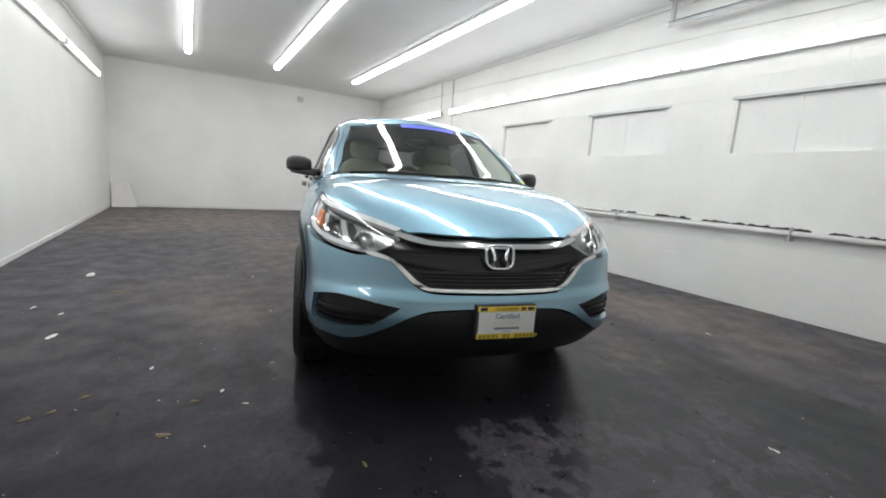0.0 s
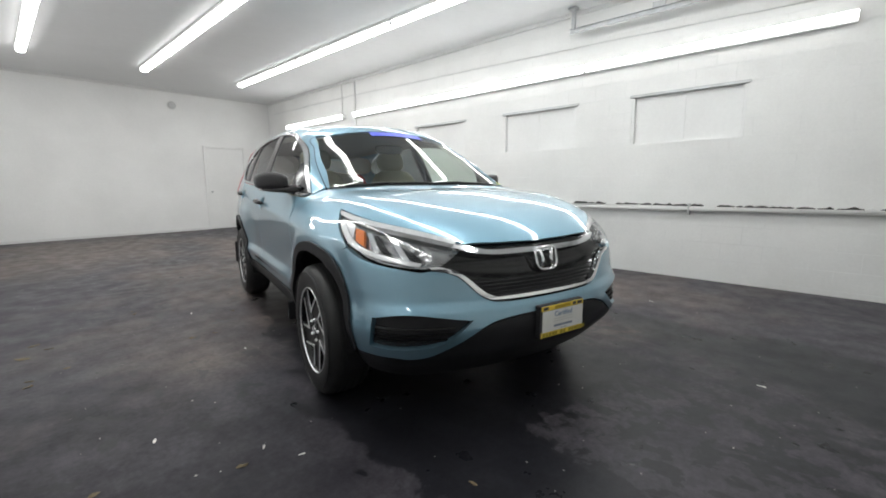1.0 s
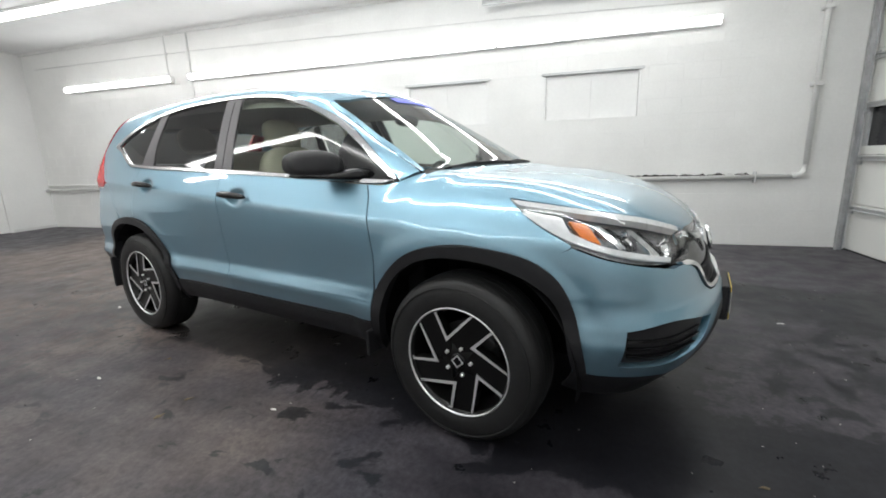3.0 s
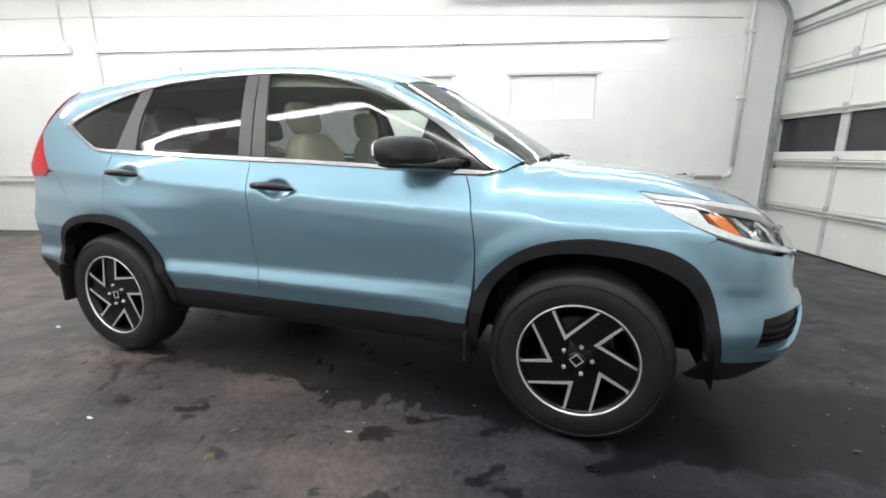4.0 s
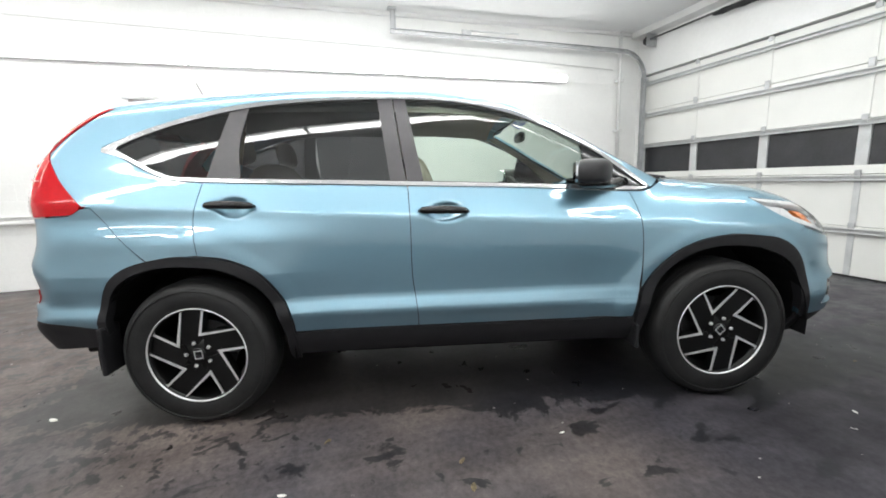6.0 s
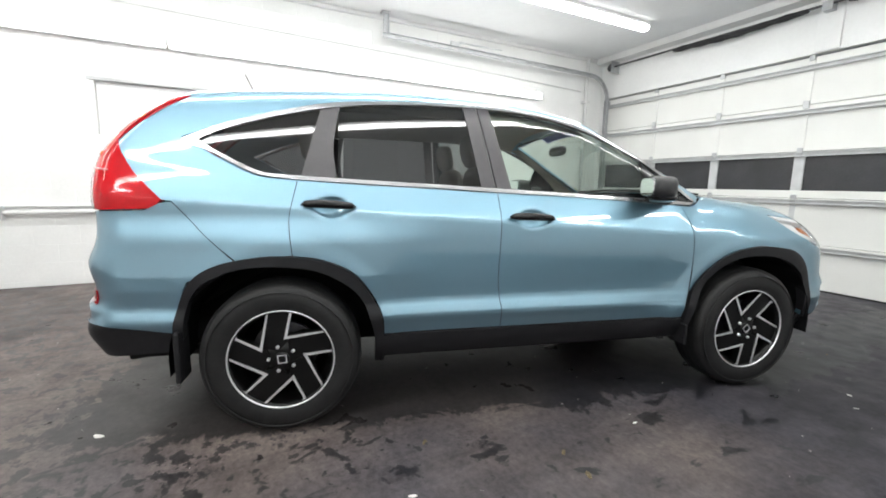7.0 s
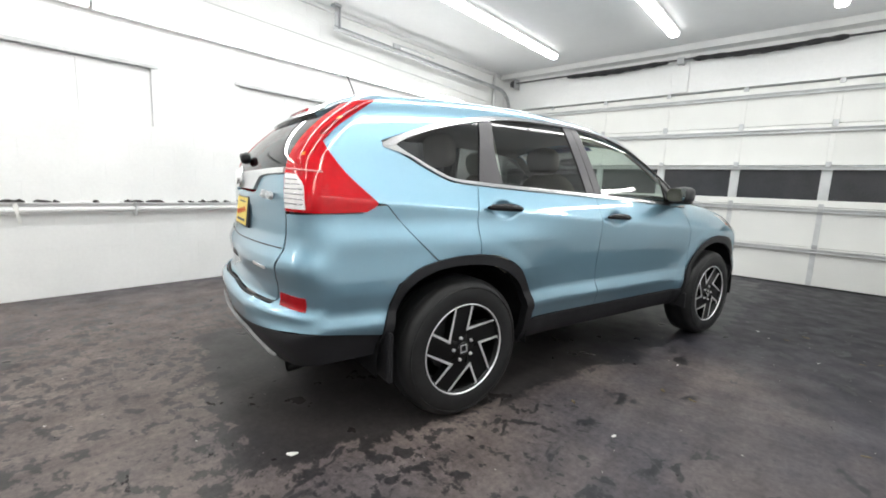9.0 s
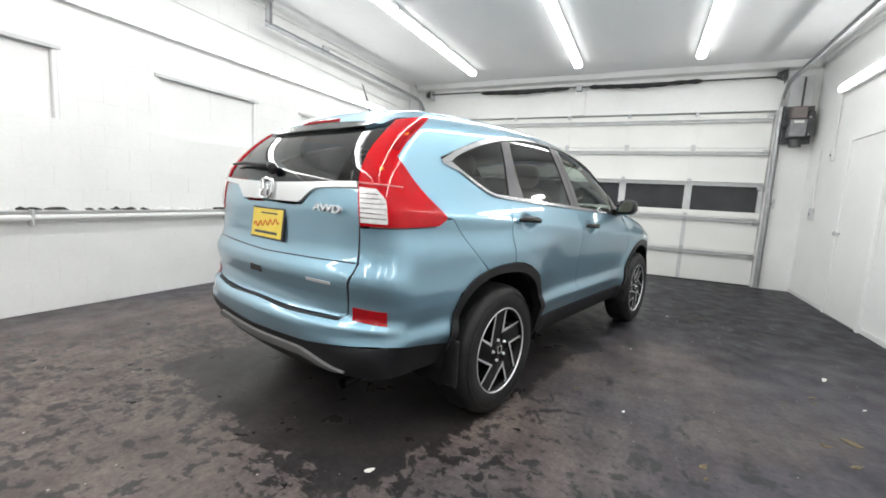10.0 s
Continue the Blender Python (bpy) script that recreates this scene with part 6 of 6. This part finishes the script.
# ---- inside the car ----
def seat(x, y, w, name="front_seat"):
    st = new(name)
    st.parent = car
    tagged(st, "beige cloth seat with headrest")
    bm = blob(bmesh.new(), (x + .02, y, .66), (.26, w / 2, .09), 3.4)
    part("cushion", bm, BEIGE, st, smooth=True)
    bm = blob(bmesh.new(), (0, 0, 0), (.085, w / 2 * .96, .33), 3.2)
    bmesh.ops.transform(bm, matrix=pose(x - .29, y, .97, 0, -13, 0), verts=bm.verts)
    part("backrest", bm, BEIGE, st, smooth=True)
    for k in ((0,) if w < .8 else (-.42, .42)):
        bm = blob(bmesh.new(), (0, 0, 0), (.05, .135, .095), 3)
        bmesh.ops.transform(bm, matrix=pose(x - .40, y + k, 1.375, 0, -10, 0), verts=bm.verts)
        part("headrest", bm, BEIGE, st, smooth=True)
    return st


seat(.12, -.37, .52)
seat(.12, .37, .52)
seat(-.80, 0, .98, "rear_bench")
bm = blob(bmesh.new(), (.90, 0, .92), (.24, .74, .16), 3.6, 32)
part("dashboard", bm, DASH, car, "dark dashboard", smooth=True)
for s in (-1, 1):
    part("door_lining", boxed(-.80, .82, s * .80 - .02, s * .80 + .02, .45, 1.08, .012), DASH, car)
    part("door_lining", boxed(-1.70, -.80, s * .80 - .02, s * .80 + .02, .90, 1.10, .012), DASH, car)
sw = new("steering_wheel")
sw.parent = car
sw.matrix_basis = pose(.56, .37, 1.0, 0, 66, 0)
tagged(sw, "dark steering wheel")
bm = tube(bmesh.new(), [(.18 * math.cos(a), .18 * math.sin(a), 0) for a in (2 * math.pi * i / 32 for i in range(33))], .014, 8, cap=False)
part("rim", bm, DASH, sw, smooth=True)
part("hub", blob(bmesh.new(), (0, 0, .01), (.07, .085, .03), 2.6), DASH, sw, smooth=True)
for a in (0, 120, 240):
    part("spoke", tube(bmesh.new(), [(0, 0, 0), (.17 * math.cos(math.radians(a)), .17 * math.sin(math.radians(a)), 0)], .014, 8), DASH, sw)
part("rear_view_mirror", blob(bmesh.new(), (.47, 0, 1.43), (.02, .12, .035), 3), GLOSS_BLACK, car, "dark inside mirror", smooth=True)

# ---- litter on the floor ----
rng = random.Random(11)
for x, y, kind, r in ((-.69, 5.25, "paper", .062), (-.61, 3.49, "paper", .032), (.03, 2.07, "leaf", .026), (-.48, 2.42, "leaf", .020), (-.40, 2.45, "leaf", .018), (.15, 2.31, "leaf", .018), (-.41, 4.53, "leaf", .038),
                      (.34, 5.19, "leaf", .024), (-.41, 3.94, "leaf", .022), (.66, 4.11, "leaf", .017), (.50, 4.12, "leaf", .018), (.99, 4.64, "leaf", .016), (.70, 4.82, "paper", .012), (-.34, 4.80, "leaf", .028),
                      (-.22, 4.12, "leaf", .016), (-.40, 4.03, "leaf", .017), (-.86, 4.20, "paper", .020), (-.05, 2.78, "paper", .010), (-.30, 2.55, "leaf", .017), (.36, 2.20, "paper", .010), (.27, 2.37, "paper", .008),
                      (.34, 5.29, "leaf", .014), (.69, 3.61, "paper", .010), (.72, 1.54, "leaf", .014), (2.45, .82, "paper", .014), (3.91, 1.86, "paper", .012), (-.66, 3.98, "paper", .014), (1.66, 5.98, "paper", .020), (-.27, 4.64, "leaf", .022)):
    it = "paper_scrap" if kind == "paper" else "dry_leaf"
    n = 9
    bm = bmesh.new()
    ring = [bm.verts.new((r * (1.7 if kind == "paper" else 1.4) * math.cos(a) * rng.uniform(.7, 1.1), r * .6 * math.sin(a) * rng.uniform(.6, 1.1), rng.uniform(.001, .008))) for a in (2 * math.pi * i / n for i in range(n))]
    mid = bm.verts.new((0, 0, .006))
    for i in range(n):
        bm.faces.new((mid, ring[i], ring[(i + 1) % n]))
    geo = bmesh.ops.extrude_face_region(bm, geom=bm.faces[:])
    for v in [g for g in geo["geom"] if isinstance(g, bmesh.types.BMVert)]:
        v.co.z = max(v.co.z - .002, .0005)
    bmesh.ops.recalc_face_normals(bm, faces=bm.faces)
    ob = part(it, bm, PAPER if kind == "paper" else LEAF)
    ob.matrix_basis = pose(x, y, 0, 0, 0, rng.uniform(0, 180))
    tagged(ob, "torn scrap of white paper on the concrete floor" if kind == "paper" else "curled brown dry leaf on the concrete floor", "litter", "litter on the floor")
bm = bmesh.new()
for _ in range(420):
    x, y = rng.uniform(X0 + .1, X1 - .2), rng.uniform(Y0 + .3, Y1 - .5)
    r = rng.uniform(.002, .006)
    k = [bm.verts.new((x + r * math.cos(a) * rng.uniform(.6, 1.4), y + r * math.sin(a) * rng.uniform(.6, 1.4), 0.0008)) for a in (0, 1.6, 3.1, 4.7)]
    t = bm.verts.new((x, y, r * .7))
    for i in range(4):
        bm.faces.new((k[i], k[(i + 1) % 4], t))
tagged(part("grit", bm, mat("pale_grit", (.42, .40, .38), .8, spread=.5, scale=3)), "pale grit and crumbs strewn over the floor", "debris", kind="stuff")

# ---- facing blocks of the east wall ----
shapes = {}
rest = bmesh.new()
count = 0
COURSE, LONG, JOINT = 0.2, 0.396, 0.0022
levels = [0.0] + [0.06 + COURSE * k for k in range(18) if 0.06 + COURSE * k < ZC] + [ZC]


def block_mesh(w, h):
    key = (round(w, 3), round(h, 3))
    if key not in shapes:
        bm = boxed(0, 0.002, -w / 2, w / 2, -h / 2, h / 2)
        front = [e for e in bm.edges if all(v.co.x < 1e-6 for v in e.verts)]
        bmesh.ops.bevel(bm, geom=front, offset=min(0.0015, w / 4, h / 4), segments=1, affect="EDGES")
        me = bpy.data.meshes.new("block")
        bm.to_mesh(me)
        bm.free()
        me.materials.append(WHITE_BLOCK)
        shapes[key] = me
    return shapes[key]


rng = random.Random(3)
for c, (z0, z1) in enumerate(zip(levels, levels[1:])):
    if z1 - z0 < 0.02:
        continue
    spans = [(Y0, Y1)] if not (z0 > NZ0 - 0.01 and z1 < NZ1 + 0.01) else list(zip([Y0] + [b for _, b in NICHES], [a for a, _ in NICHES] + [Y1]))
    for a, b in spans:
        y = Y0 + (c % 2) * LONG / 2 - LONG
        while y < b:
            p, q = max(y, a), min(y + LONG, b)
            y += LONG
            if q - p < 0.03:
                continue
            m = pose(X1 + rng.uniform(-0.0006, 0.0001), (p + q) / 2, (z0 + z1) / 2)
            me = block_mesh(q - p - JOINT, z1 - z0 - JOINT)
            if count < 300 and 0.0 < p < 7.6:
                ob = new("block", me)
                ob.parent = wall_east
                ob.matrix_basis = m
                count += 1
            else:
                n = len(rest.verts)
                rest.from_mesh(me)
                rest.verts.ensure_lookup_table()
                for v in rest.verts[n:]:
                    v.co = m @ v.co
tagged(part("blockwork", rest, WHITE_BLOCK, wall_east), kind="stuff")
